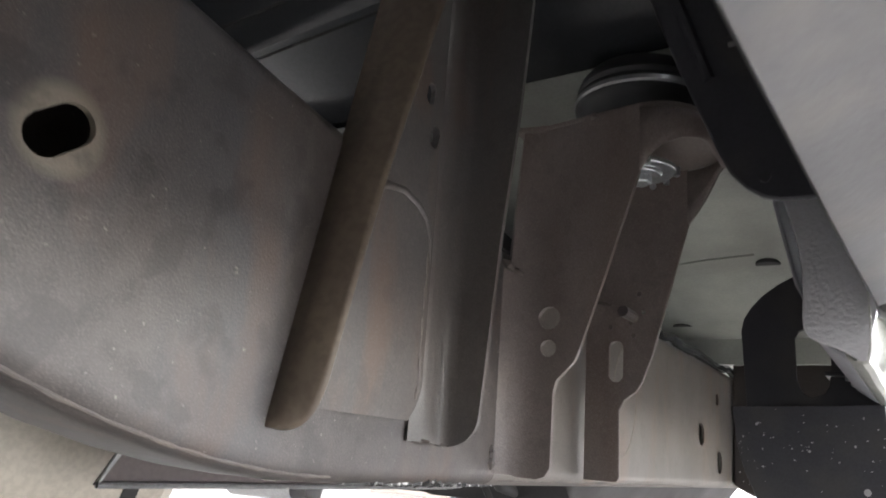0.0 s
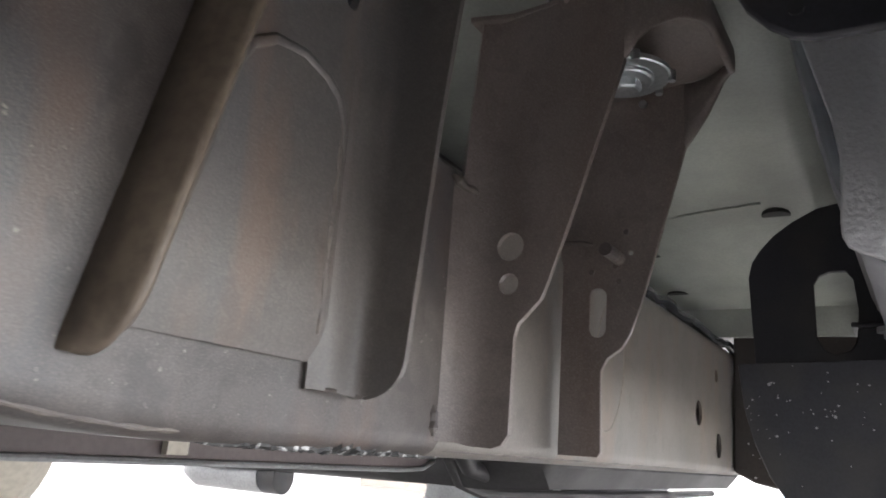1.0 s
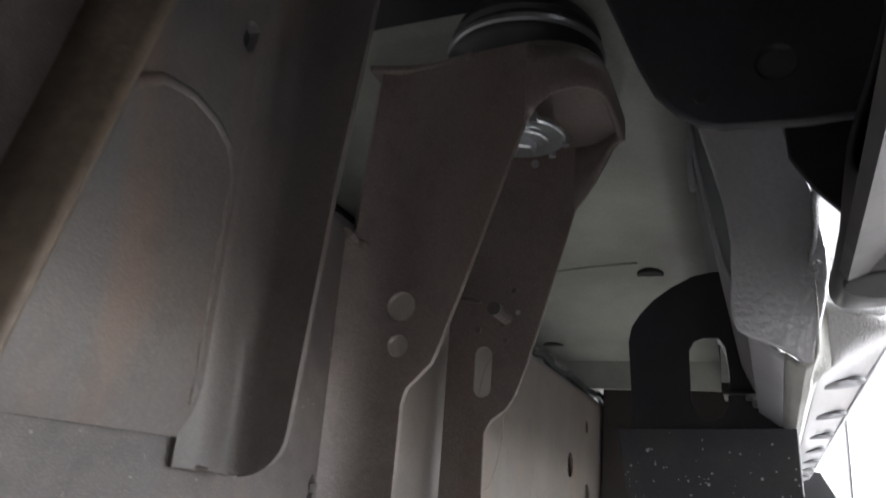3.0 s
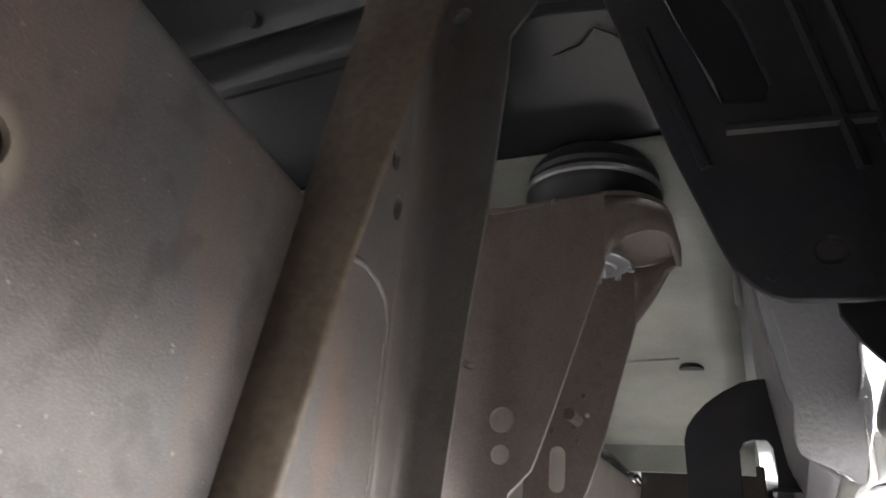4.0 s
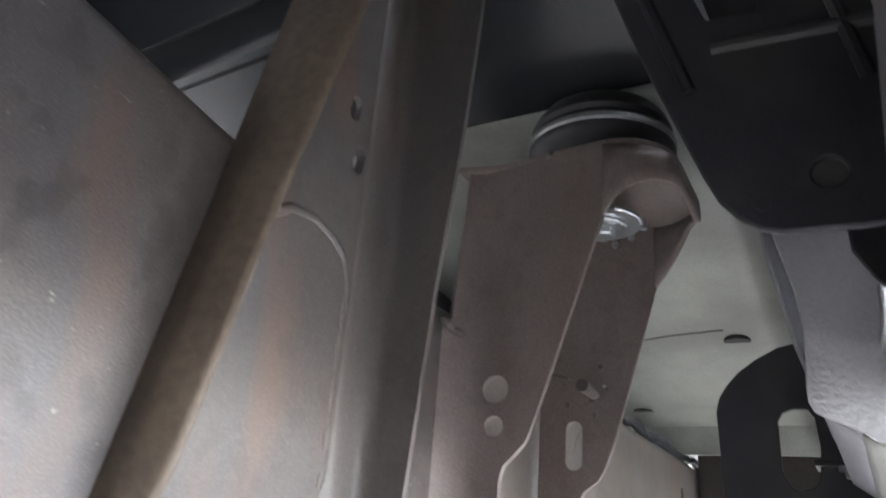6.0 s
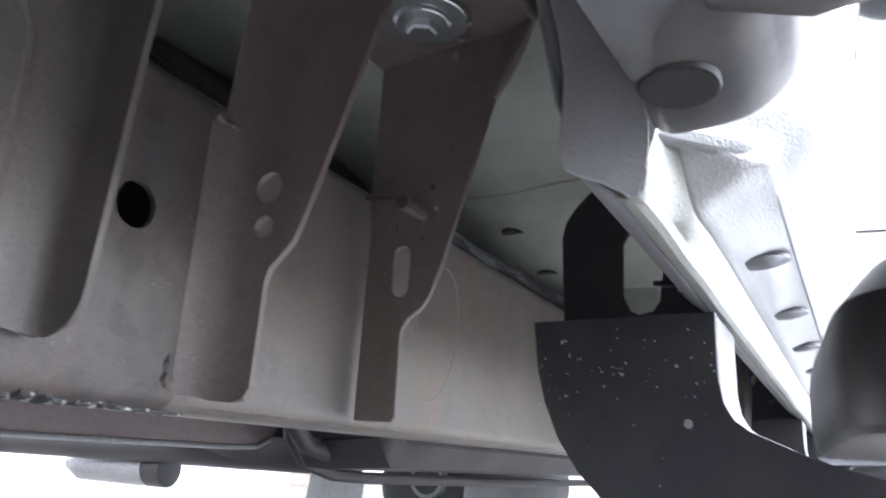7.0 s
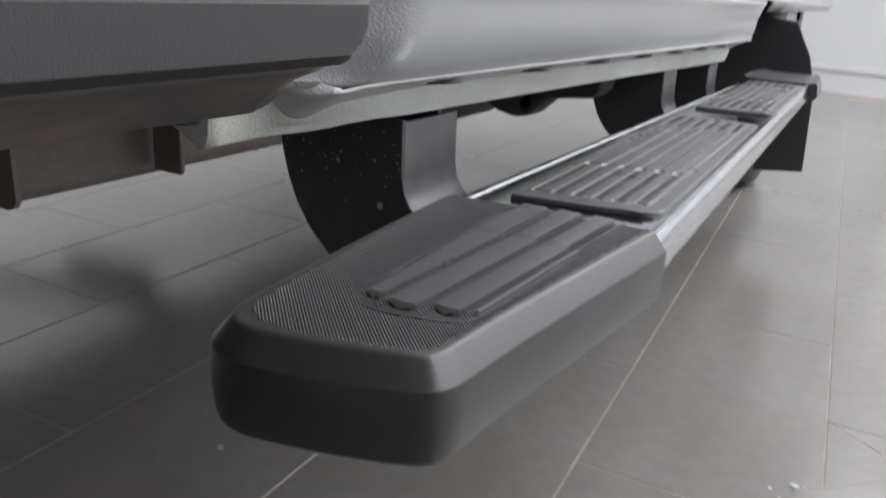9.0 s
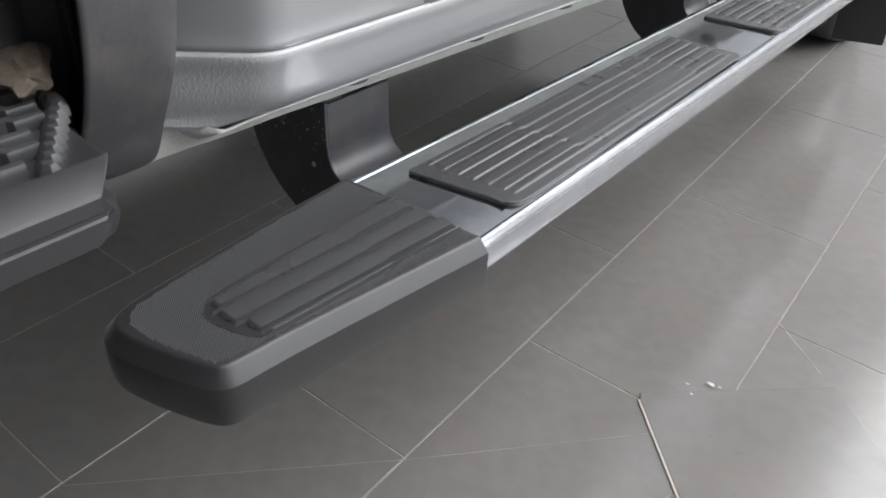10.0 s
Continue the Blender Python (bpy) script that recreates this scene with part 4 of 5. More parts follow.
def swept(levels, stop=3.0):
    """Rows round the bend; a level is height, inset on the side, inset on the end, share of drift sideways and down."""
    pts = [p for p in BEND if p[1] <= stop]
    rows = []
    for k, (x, y) in enumerate(pts):
        a, b = pts[max(0, k - 1)], pts[min(len(pts) - 1, k + 1)]
        d = Vector((b[0] - a[0], b[1] - a[1], 0)).normalized()
        side = min(1.0, max(0.0, (y - 0.66) / 0.05))
        row = []
        for z, s, e, p, q in levels:
            w = max(0.0, s) / 0.036
            t = e * (1 - side) + min(0.0, s) * side
            row.append((x - d.y * t - w * max(0.0, x - 0.047) + p * side * push(y), y + d.x * t, z + q * side * drop(y)))
        rows.append(row)
    return rows


bm = bmesh.new()
quad_grid(bm, swept([(0.5555, 0.037, 0.009, 1, 0.5), (0.5575, 0.036, 0.005, 1, 0.5), (0.561, 0.031, 0.0035, 0.8, 0.3), (0.566, 0.0235, 0.005, 0.6, 0.2), (0.573, 0.0145, 0.003, 0.3, 0), (0.582, 0.008, 0.0, 0, 0), (0.593, 0.0035, -0.0015, 0, 0), (0.604, 0.0008, -0.0015, 0, 0),
                     (0.611, -0.0018, -0.003, 0, 0), (0.6155, -0.0042, -0.005, 0, 0), (0.6195, -0.0045, -0.0052, 0, 0), (0.6225, -0.003, -0.0035, 0, 0)]))
part("outer_sill", bm, SILL, sill, "silver painted sill, rough-coated at its front end", solid=0.002, offset=0)
for i in range(7):
    y = 0.819 + 0.172 * i
    p = push(y)
    m = Matrix.Translation((0.027 + p, y, 0.5505 + drop(y) * 0.6)) @ Matrix.Rotation(radians(-7), 4, "Y")
    bm = tube(bmesh.new(), [(0, 0, -0.0022), (0, 0, -0.0012), (0, 0, 0.002)], [0.0145, 0.017, 0.017], 24)
    bm.transform(m)
    part("drain_plug", bm, LINER, sill, "grey rubber drain plug")
UP = [(0.0862, 0.6232), (0.0848, 0.628), (0.0855, 0.64), (0.089, 0.67), (0.097, 0.74), (0.104, 0.83), (0.104, 0.93), (0.098, 1.03), (0.086, 1.09)]
# inner end of the sill, towards the wheel
bm = bmesh.new()
face = [(-0.1, 0.90), (-0.06, 0.70), (-0.049, 0.655), (-0.037, 0.607), (-0.034, 0.585), (-0.0345, 0.565), (-0.0355, 0.552), (-0.035, 0.544), (-0.0325, 0.5385), (-0.027, 0.5352), (-0.015, 0.5305), (-0.0075, 0.5262), (-0.0035, 0.5228), (0.001, 0.5232), (0.0035, 0.536), (0.008, 0.553), (0.0105, 0.568), (0.0105, 0.58), (0.007, 0.606), (-0.002, 0.635), (-0.006, 0.645), (-0.006, 0.90)]
plate(bm, face, lambda a, b, w: (a, 0.602 + w + 0.12 * max(0.0, a + 0.03), b), 0.003)
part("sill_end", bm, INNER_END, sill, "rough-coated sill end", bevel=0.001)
# fender and door skins
bm = bmesh.new()
quad_grid(bm, swept([(z, 0.083 - x, 0.083 - x, 0, 0) for x, z in UP], 0.8) + [[(x, 0.8515 + 0.02 * (z - 0.62), z) for x, z in UP]])
part("fender", bm, PAINT, truck, "glossy silver front fender", solid=0.0025, offset=0)


skin = lambda z: lerp([(b, a) for a, b in UP], z)


def door_skin(y0, y1, lead):
    bm = bmesh.new()
    quad_grid(bm, [[(x + 0.0004, y0 + (y1 - y0) * k / 6 + lead * (z - 0.62) * (1 - k / 6), z) for x, z in UP] for k in range(7)])
    ob = part("door", bm, PAINT, truck, "glossy silver door", solid=0.0025, offset=0)
    seam = [(0.055, 0.6243), (0.03, 0.6258), (0.014, 0.630), (0.006, 0.637), (0.002, 0.648), (0.0, 0.67), (0.0, 0.72), (0.003, 0.80), (0.008, 0.90), (0.014, 1.0), (0.018, 1.08)]
    part("shut_line", tube(bmesh.new(), [(skin(z) + 0.0011, y0 + dy + (lead - 0.02) * (z - 0.62), z) for dy, z in soft(seam, 1)], 0.0017, 6), RUBBER, ob, "dark door gap")
    return ob


door_skin(0.852, 2.05, 0.02)
door_skin(2.056, 2.2, 0.25)
part("sill_line", tube(bmesh.new(), [(0.0858, y, 0.6227) for y in (0.86, 1.2, 1.6, 2.1)], 0.0019, 6), RUBBER, sill, "dark gap under the doors")
# cab and nose close the truck above
bm = bmesh.new()
box(bm, -1.7, 0.074, 0.58, 2.9, 1.06, 1.75)
box(bm, -1.64, 0.04, 0.84, 2.9, 0.86, 1.06)
part("cab_shell", bm, PAINT, truck, "silver cab", bevel=0.03)
bm = bmesh.new()
box(bm, -1.7, 0.09, -1.4, 0.575, 0.98, 1.12)
box(bm, -1.7, 0.09, -1.4, -1.0, 0.35, 0.975)
plate(bm, [(-1.02, 0.45), (-0.975, 0.45)] + [(-0.47 - 0.5 * math.cos(radians(12 * k)), 0.42 + 0.5 * math.sin(radians(12 * k))) for k in range(1, 13)] + [(0.0, 0.67), (0.5, 0.72), (0.5, 0.975), (-1.02, 0.975)], lambda a, b, w: (0.085 + w, a, b), 0.006)
part("bonnet", bm, PAINT, truck, "silver bonnet", bevel=0.03)
bm = bmesh.new()
bmesh.ops.create_icosphere(bm, subdivisions=3, radius=1)
bm.transform(Matrix.Translation((0.21, 1.87, 1.40)) @ Matrix.Diagonal((0.1, 0.07, 0.09, 1)))
part("door_mirror", bm, PLASTIC, truck, "black door mirror housing")
# box side behind the cab
bm = bmesh.new()
quad_grid(bm, [[(x, y, z) for x, z in [(0.075, 0.60), *UP]] for y in (2.21, 2.6, 3.0, 3.6, 4.2)])
part("cargo_box_side", bm, PAINT, truck, "silver cargo box side", solid=0.003, offset=0)

# ---- wheel arch: liner, inner shield and corner step ----
bm = bmesh.new()
rim = [(0.04, 0.98), (0.036, 0.65), (0.026, 0.605), (0.015, 0.572), (0.0105, 0.558), (0.0115, 0.5505), (0.016, 0.5488), (0.023, 0.5492), (0.033, 0.550), (0.046, 0.5525), (0.056, 0.559), (0.064, 0.5685), (0.070, 0.58), (0.078, 0.597), (0.092, 0.622), (0.104, 0.648), (0.113, 0.68), (0.121, 0.74), (0.124, 0.98)]
rim = soft(rim)
outer = next(i for i, (x, z) in enumerate(rim) if x > 0.058)
for steps, line in ((((0.49, 0.0, 0.02), (0.515, 0.0, 0.012), (0.53, 0.0, 0.005), (0.541, 0.0, 0.0036)), rim[:outer]),
                    (((0.541, 0.0, 0.0036), (0.545, 0.0, 0.0032), (0.56, 0.0, 0.0014), (0.578, 0.0, 0.0), (0.594, 0.0, 0.0), (0.599, 0.0012, 0.001), (0.601, 0.004, 0.0035), (0.601, 0.012, 0.01)), rim)):
    rows = []
    for y, g, up in steps:
        rows.append([(0.045 + (x - 0.045) * (1 - g / 0.06) + 0.02 * max(0.0, (0.601 - y) * 2) * (x > 0.06), y, z + up * (1 if z < 0.9 else 0)) for x, z in line])
    quad_grid(bm, rows)
bmesh.ops.remove_doubles(bm, verts=bm.verts, dist=1e-5)
liner_rim = rim
liner = part("arch_liner", bm, LINER, truck, "dark grey plastic wheel arch liner", solid=0.0025, offset=-1)
m = Matrix.Translation((0.0262, 0.5595, 0.5490)) @ Matrix.Rotation(radians(174), 4, "X")
for nm, prof, mat, lab in (("push_rivet", [(-0.004, 0.0150), (0.0006, 0.0150), (0.0016, 0.0144), (0.0019, 0.0131), (0.0012, 0.0114), (-0.0014, 0.0105), (-0.0026, 0.009)], RUBBER, "black round push rivet"), ("rivet_pin", [(-0.004, 0.0098), (-0.0022, 0.0095), (-0.0014, 0.0086), (-0.0011, 0.006), (-0.0013, 0.001)], PLASTIC, "grey rivet pin")):
    bm = tube(bmesh.new(), [(0, 0, a) for a, _ in prof], [b for _, b in prof], 32)
    bm.transform(m)
    part(nm, bm, mat, liner, lab)
# Black sheet across the liner stands in for the shade inside the arch.
part("liner_web", plate(bmesh.new(), [(x, z + 0.002) for x, z in liner_rim], lambda a, b, w: (a, 0.576 + w, b), 0.003), BLACK, liner)
# lip that runs forward along the liner
bm = bmesh.new()
rows = []
for k in range(14):
    y = 0.547 - 0.547 * k / 13
    x = 0.011 - 0.034 * (0.56 - y)
    z = 0.5475 - 0.003 * min(1.0, k / 3)
    rows.append([(x + 0.03, y, 0.985), (x + 0.024, y, z + 0.10), (x + 0.004, y, z + 0.022), (x - 0.0005, y, z + 0.004), (x + 0.0015, y, z), (x + 0.008, y, z + 0.003), (x + 0.018, y, z + 0.009), (x + 0.03, y, z + 0.013), (x + 0.036, y, z + 0.03)])
quad_grid(bm, rows)
part("liner_lip", bm, LINER, liner, solid=0.0025, offset=0)
# black inner shield
bm = bmesh.new()
out = [(-0.156, 0.90), (-0.112, 0.762), (-0.093, 0.705), (-0.068, 0.640), (-0.061, 0.625), (-0.052, 0.6145), (-0.043, 0.608), (-0.033, 0.605), (0.0, 0.604), (0.03, 0.606), (0.04, 0.90)]
plate(bm, out, lambda a, b, w: (a, 0.513 + w, b), 0.006, [slot(-0.011, 0.633, 0.0002, 0.0075, 0), [(-0.098, 0.836), (-0.068, 0.838), (-0.05, 0.80), (-0.034, 0.744), (-0.037, 0.733), (-0.062, 0.735)]])
shield = part("inner_shield", bm, BLACK, truck, "black plastic inner arch shield with a window", bevel=0.0015)
part("liner_flap", plate(bmesh.new(), [(-0.012, 0.72), (-0.006, 0.614), (0.003, 0.598), (0.016, 0.583), (0.026, 0.578), (0.045, 0.60), (0.045, 0.72)], lambda a, b, w: (a, 0.568 + w, b), 0.004), BLACK, truck, "black plastic flap inside the arch", bevel=0.001)
part("hole_plug", tube(bmesh.new(), [(-0.011, 0.5165, 0.633), (-0.011, 0.522, 0.633)], 0.0095, 16), LINER, shield, "grey plug in the hole")
part("rivet", tube(bmesh.new(), [(-0.041, 0.5115, 0.62), (-0.041, 0.5145, 0.62)], 0.0035, 10), PLASTIC, shield)
part("rivet", tube(bmesh.new(), [(-0.117, 0.509, 0.834), (-0.117, 0.5145, 0.834)], 0.006, 12), ALU, shield)
bm = bmesh.new()
for a, b in (((-0.1, 0.845), (-0.03, 0.85)), ((-0.09, 0.86), (-0.03, 0.866)), ((-0.028, 0.85), (0.01, 0.68)), ((-0.008, 0.86), (0.028, 0.68)), ((-0.108, 0.80), (-0.072, 0.69)), ((-0.06, 0.715), (0.02, 0.712))):
    tube(bm, [(a[0], 0.513, a[1]), (b[0], 0.513, b[1])], 0.004, 8)
part("shield_rib", bm, BLACK, shield)
bm = bmesh.new()
plate(bm, [(-0.101, 0.85), (-0.067, 0.768), (-0.055, 0.72), (0.01, 0.715), (0.01, 0.86)], lambda a, b, w: (a, 0.535 + w, b), 0.003)
part("shield_backing", bm, BLACK, shield)
part("clip", tube(bmesh.new(), [(-0.056, 0.596, 0.75), (-0.048, 0.596, 0.74)], 0.005, 8), ZINC, shield)
part("clip", tube(bmesh.new(), [(-0.074, 0.596, 0.79), (-0.072, 0.596, 0.783)], 0.003, 8), ZINC, shield)
bm = bmesh.new()
rows = []
for k in range(17):
    t = radians(8 + 165 * k / 16)
    rows.append([(x, -0.06 + 0.61 * math.cos(t), 0.42 + 0.56 * math.sin(t)) for x in (-0.16, -0.05, 0.09)])
rows = [r for r in rows if r[0][2] > 0.9 and r[0][1] < 0.5]
quad_grid(bm, rows)
part("arch_shell", bm, BLACK, truck, "black plastic wheel arch shell", solid=0.004, offset=1)

# corner step in the arch
bm = bmesh.new()


REAR = [(0.036, 0.52), (0.042, 0.527), (0.065, 0.544), (0.083, 0.551), (0.1, 0.5475), (0.16, 0.521), (0.172, 0.513), (0.178, 0.506), (0.182, 0.500)]
SIDE = [(0.038, 0.622), (0.036, 0.605), (0.036, 0.567), (0.044, 0.561), (0.092, 0.566), (0.107, 0.576), (0.125, 0.586), (0.150, 0.5912), (0.166, 0.5918), (0.1725, 0.5926), (0.1762, 0.5962), (0.1782, 0.6108), (0.1768, 0.6120), (0.1768, 0.6144), (0.1784, 0.6158), (0.1787, 0.6243),
        (0.1772, 0.6262), (0.1600, 0.6334), (0.1572, 0.6340), (0.1546, 0.6328), (0.1520, 0.6290), (0.045, 0.6290)]
slant = lambda x: lerp(REAR, x)
turned = lambda x, z, k: max(z, 0.5935 + lerp([(0, 0.017), (0.002, 0.0105), (0.005, 0.006), (0.010, 0.0025), (0.018, 0.0), (1, 0.0)], k) - 0.06 * lerp([(0.13, 1), (0.17, 0), (1, 0)], x))
sec = [[(x, slant(x) - k, turned(x, z, k)) for x, z in SIDE] for k in (0.002, 0.005, 0.010, 0.018, 0.05, 0.1, 0.18, 0.28, 0.38, 0.5)]
endr = []
for q, y in ((0.988, 0.0008), (0.955, 0.0)):
    c = Vector((0.10, 0, 0.603))
    endr.insert(0, [(c.x + (x - c.x) * q, slant(x) - y, c.z + (turned(x, z, 0.0) - c.z) * q) for x, z in SIDE])
vs = quad_grid(bm, endr + sec, close=True)
bm.faces.new(vs[0][::-1])
bm.faces.new(vs[-1])
bmesh.ops.recalc_face_normals(bm, faces=bm.faces)
corner = part("corner_step", bm, PLASTIC, truck, "black plastic corner step with a dusty underside", bevel=0.0008)
bm = bmesh.new()
quad_grid(bm, [[(x, slant(x) - k + 0.001, z + up * k) for x, z, up in ((0.034, 0.566, 0), (0.043, 0.5565, 0.012), (0.072, 0.5585, 0.012), (0.092, 0.563, 0.008), (0.106, 0.5715, 0), (0.125, 0.5815, 0), (0.14, 0.5865, 0), (0.15, 0.5905, 0))] for k in (0.004, 0.01, 0.03, 0.09, 0.2, 0.32, 0.5)])
part("underside", bm, DUSTY, corner, "brown dust on the underside", solid=0.002, offset=0)
rng = random.Random(8)
lug_mesh = bead_mesh = None
LUG = [(-0.0052, -0.019), (0.0006, -0.0195), (0.001, -0.002), (0.0056, 0.001), (0.0056, 0.0185), (0.0008, 0.0195), (-0.0004, 0.004), (-0.0056, 0.001)]
for i in range(-1, 6):
    for j in range(7):
        x = 0.064 + 0.0152 * i
        y = 0.531 - 0.6 * (x - 0.088) - 0.026 - 0.043 * j - 0.006 * (i % 2)
        if lug_mesh is None:
            bm = bmesh.new()
            g = quad_grid(bm, [[(a, b, 0) for a, b in LUG], [(a * 0.94, b * 0.97, 0.0055) for a, b in LUG], [(a * 0.78, b * 0.93, 0.0078) for a, b in LUG]], close=True)
            bm.faces.new(g[2])
            lug = part("tread_lug", bm, PAD, corner)
            lug_mesh = lug.data
        else:
            lug = new("tread_lug", lug_mesh)
            lug.parent = corner
        lug.location = (x, y, 0.629)
RIM = [(-0.0072, -0.0045), (0.002, -0.0055), (0.0068, -0.001), (0.006, 0.0048), (-0.004, 0.0055)]
for i in range(10):
    x = 0.072 + 0.0088 * i
    if bead_mesh is None:
        bm = bmesh.new()
        g = quad_grid(bm, [[(a, b, 0) for a, b in RIM], [(a * 0.9, b * 0.9, 0.005) for a, b in RIM], [(a * 0.45 + 0.001, b * 0.45, 0.0085) for a, b in RIM]], close=True)
        bm.faces.new(g[2])
        bead = part("rim_lug", bm, PAD, corner)
        bead_mesh = bead.data
    else:
        bead = new("rim_lug", bead_mesh)
        bead.parent = corner
    bead.location = (x, min(0.533, 0.531 - 0.6 * (x - 0.088)), 0.629)
part("step_bracket_arm", box(bmesh.new(), 0.04, 0.09, 0.50, 0.54, 0.58, 0.615), PLASTIC, corner, bevel=0.003)
bm = bmesh.new()
bmesh.ops.create_icosphere(bm, subdivisions=3, radius=1)
for v in bm.verts:
    v.co *= 1 + 0.35 * noise.noise(v.co * 1.9) + 0.15 * noise.noise(v.co * 5)
bm.transform(Matrix.Translation((0.045, 0.535, 0.645)) @ Matrix.Rotation(radians(70), 4, "Z") @ Matrix.Diagonal((0.017, 0.042, 0.0085, 1)))
tagged(part("dirt_clod", bm, MUD), "brown clod of dried mud on the corner step", "mud")

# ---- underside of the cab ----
# Unseen panel added to keep stray light off the bulkhead.
part("inner_wing", box(bmesh.new(), -0.9, -0.88, -0.62, 0.62, 0.62, 1.12), FIREWALL, truck, "unseen dark panel that blocks light from the far side")
prof = [(0.28, 1.13), (0.435, 1.03), (0.485, 0.975), (0.512, 0.952), (0.535, 0.906), (0.544, 0.892), (0.547, 0.893), (0.556, 0.902), (0.564, 0.889), (0.569, 0.874), (0.574, 0.868), (0.581, 0.867), (0.592, 0.872), (0.64, 0.842), (0.68, 0.826), (0.70, 0.822), (0.712, 0.823)]
bm = bmesh.new()
quad_grid(bm, [[(x, y + 0.25 * max(0.0, x + 0.2), z + (0.014 + 0.09 * (x + 0.35)) * min(1, max(0, 0.72 - y) / 0.12)) for y, z in prof] for x in (-1.1, -0.6, -0.4, -0.3, -0.2, -0.12, -0.06)])
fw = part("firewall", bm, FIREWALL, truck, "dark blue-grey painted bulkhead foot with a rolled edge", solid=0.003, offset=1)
part("seam", tube(bmesh.new(), [(-0.255, 0.615, 0.8740), (-0.205, 0.62, 0.8745), (-0.175, 0.616, 0.8780), (-0.16, 0.604, 0.8845), (-0.145, 0.614, 0.8815), (-0.13, 0.630, 0.8760)], 0.0012, 6), RUBBER, fw)
part("plug", tube(bmesh.new(), [(-0.46, 0.5275, 0.9025), (-0.46, 0.538, 0.9075)], 0.008, 12), RUBBER, fw)
# White ball in place of the daylight that shows through a small hole.
bm = bmesh.new()
bmesh.ops.create_icosphere(bm, subdivisions=2, radius=0.0032)
bm.transform(Matrix.Translation((-0.502, 0.509, 0.933)))
part("drop_hole", bm, WALL, fw, "small white dot painted for daylight through a hole")
prof = [(0.699, 0.829), (0.7, 0.823), (0.703, 0.819), (0.708, 0.8165), (0.72, 0.814), (0.75, 0.807), (0.786, 0.791), (0.83, 0.784), (0.95, 0.768), (1.1, 0.735), (1.25, 0.70), (1.38, 0.677), (1.41, 0.672), (1.414, 0.63), (1.424, 0.63), (1.43, 0.70), (1.6, 0.72), (2.3, 0.72), (2.9, 0.78)]
bm = bmesh.new()
quad_grid(bm, [[(x, y, z + 0.006 * noise.noise((x * 9, y * 6, 0.0))) for y, z in prof] for x in [-1.02 + 0.06 * k for k in range(16)] + [-0.072]])
pan = part("floor_pan", bm, PAN, truck, "grey-green painted floor pan with stains", solid=0.003, offset=1)
for x, y in ((-0.313, 1.211), (-0.309, 1.34), (-0.138, 1.128)):
    z = lerp(prof, y)
    part("pan_plug", tube(bmesh.new(), [(x, y, z - 0.003), (x, y, z + 0.003)], 0.016, 18), RUBBER, pan)
part("pan_bead", tube(bmesh.new(), [(-0.338, 1.12, 0.728), (-0.28, 1.118, 0.7285), (-0.21, 1.106, 0.732), (-0.15, 1.10, 0.733)], 0.0022, 6), PAN, pan)

bm = bmesh.new()
box(bm, -0.95, -0.46, 0.70, 1.5, 0.62, 0.775)
part("gearbox", bm, BEAM, truck, "dark gearbox housing above the frame", bevel=0.03, segments=3)
for dz, dx in ((0.0, 0.0), (0.03, -0.03)):
    part("hose", tube(bmesh.new(), [(-0.44 + dx, 0.62, 0.73 + dz), (-0.42 + dx, 0.72, 0.70 + dz), (-0.43 + dx, 0.85, 0.69 + dz), (-0.44 + dx, 1.1, 0.70 + dz), (-0.45 + dx, 1.5, 0.69 + dz)], 0.009, 10), RUBBER, truck, "black rubber hose")
rng = random.Random(21)
pts = [(-0.274 + rng.uniform(-0.004, 0.004), 0.86 + 0.03 * k, 0.627 + rng.uniform(-0.003, 0.004)) for k in range(26)]
part("cable_sleeve", tube(bmesh.new(), pts, [0.006 + rng.uniform(0, 0.0025) for _ in pts], 10), FIREWALL, truck, "grey cable sleeve along the rail")
part("emboss_ring", tube(bmesh.new(), [(-0.0685, 0.86 + 0.022 * math.cos(t), 0.755 + 0.03 * math.sin(t)) for t in [2 * math.pi * k / 20 for k in range(21)]], 0.003, 8, caps=False), INNER, truck)

# ---- below and behind the rail ----
bm = bmesh.new()
plate(bm, [(0.475, 0.52), (0.445, 0.433), (0.427, 0.404), (0.93, 0.404), (0.965, 0.406), (0.985, 0.412), (1.0, 0.424), (1.005, 0.45), (1.005, 0.52)], lambda a, b, w: (-0.505 - w, a, b), 0.004)
skid = part("tank_shield", bm, PURPLE, truck, "dull purple-brown steel shield", bevel=0.001)
part("shield_rim", tube(bmesh.new(), [(-0.503, 0.475, 0.52), (-0.503, 0.445, 0.433), (-0.503, 0.427, 0.4045), (-0.503, 0.93, 0.4045), (-0.503, 0.968, 0.4065), (-0.503, 0.99, 0.415)], 0.0028, 8), ALU, skid)
part("shield_tab", box(bmesh.new(), -0.5035, -0.497, 0.60, 0.62, 0.41, 0.47), BEIGE, skid)
part("exhaust_pipe", tube(bmesh.new(), [(-1.66, 1.63, 0.335), (-1.62, 1.64, 0.335), (-1.42, 1.655, 0.335), (-1.40, 1.655, 0.335)], [0.02, 0.042, 0.042, 0.04], 24), ALU, truck, "dull metal exhaust canister")
part("cross_member", tube(bmesh.new(), [(-0.46, 0.965, 0.462), (-0.46, 0.975, 0.432), (-0.46, 1.0, 0.412), (-0.46, 1.05, 0.404), (-0.46, 1.14, 0.401), (-0.46, 1.24, 0.4), (-0.46, 1.36, 0.4), (-0.46, 1.46, 0.404), (-0.46, 1.54, 0.413), (-0.46, 1.61, 0.43)], 0.0105, 14), BEAM, truck, "dark bent steel cross member")
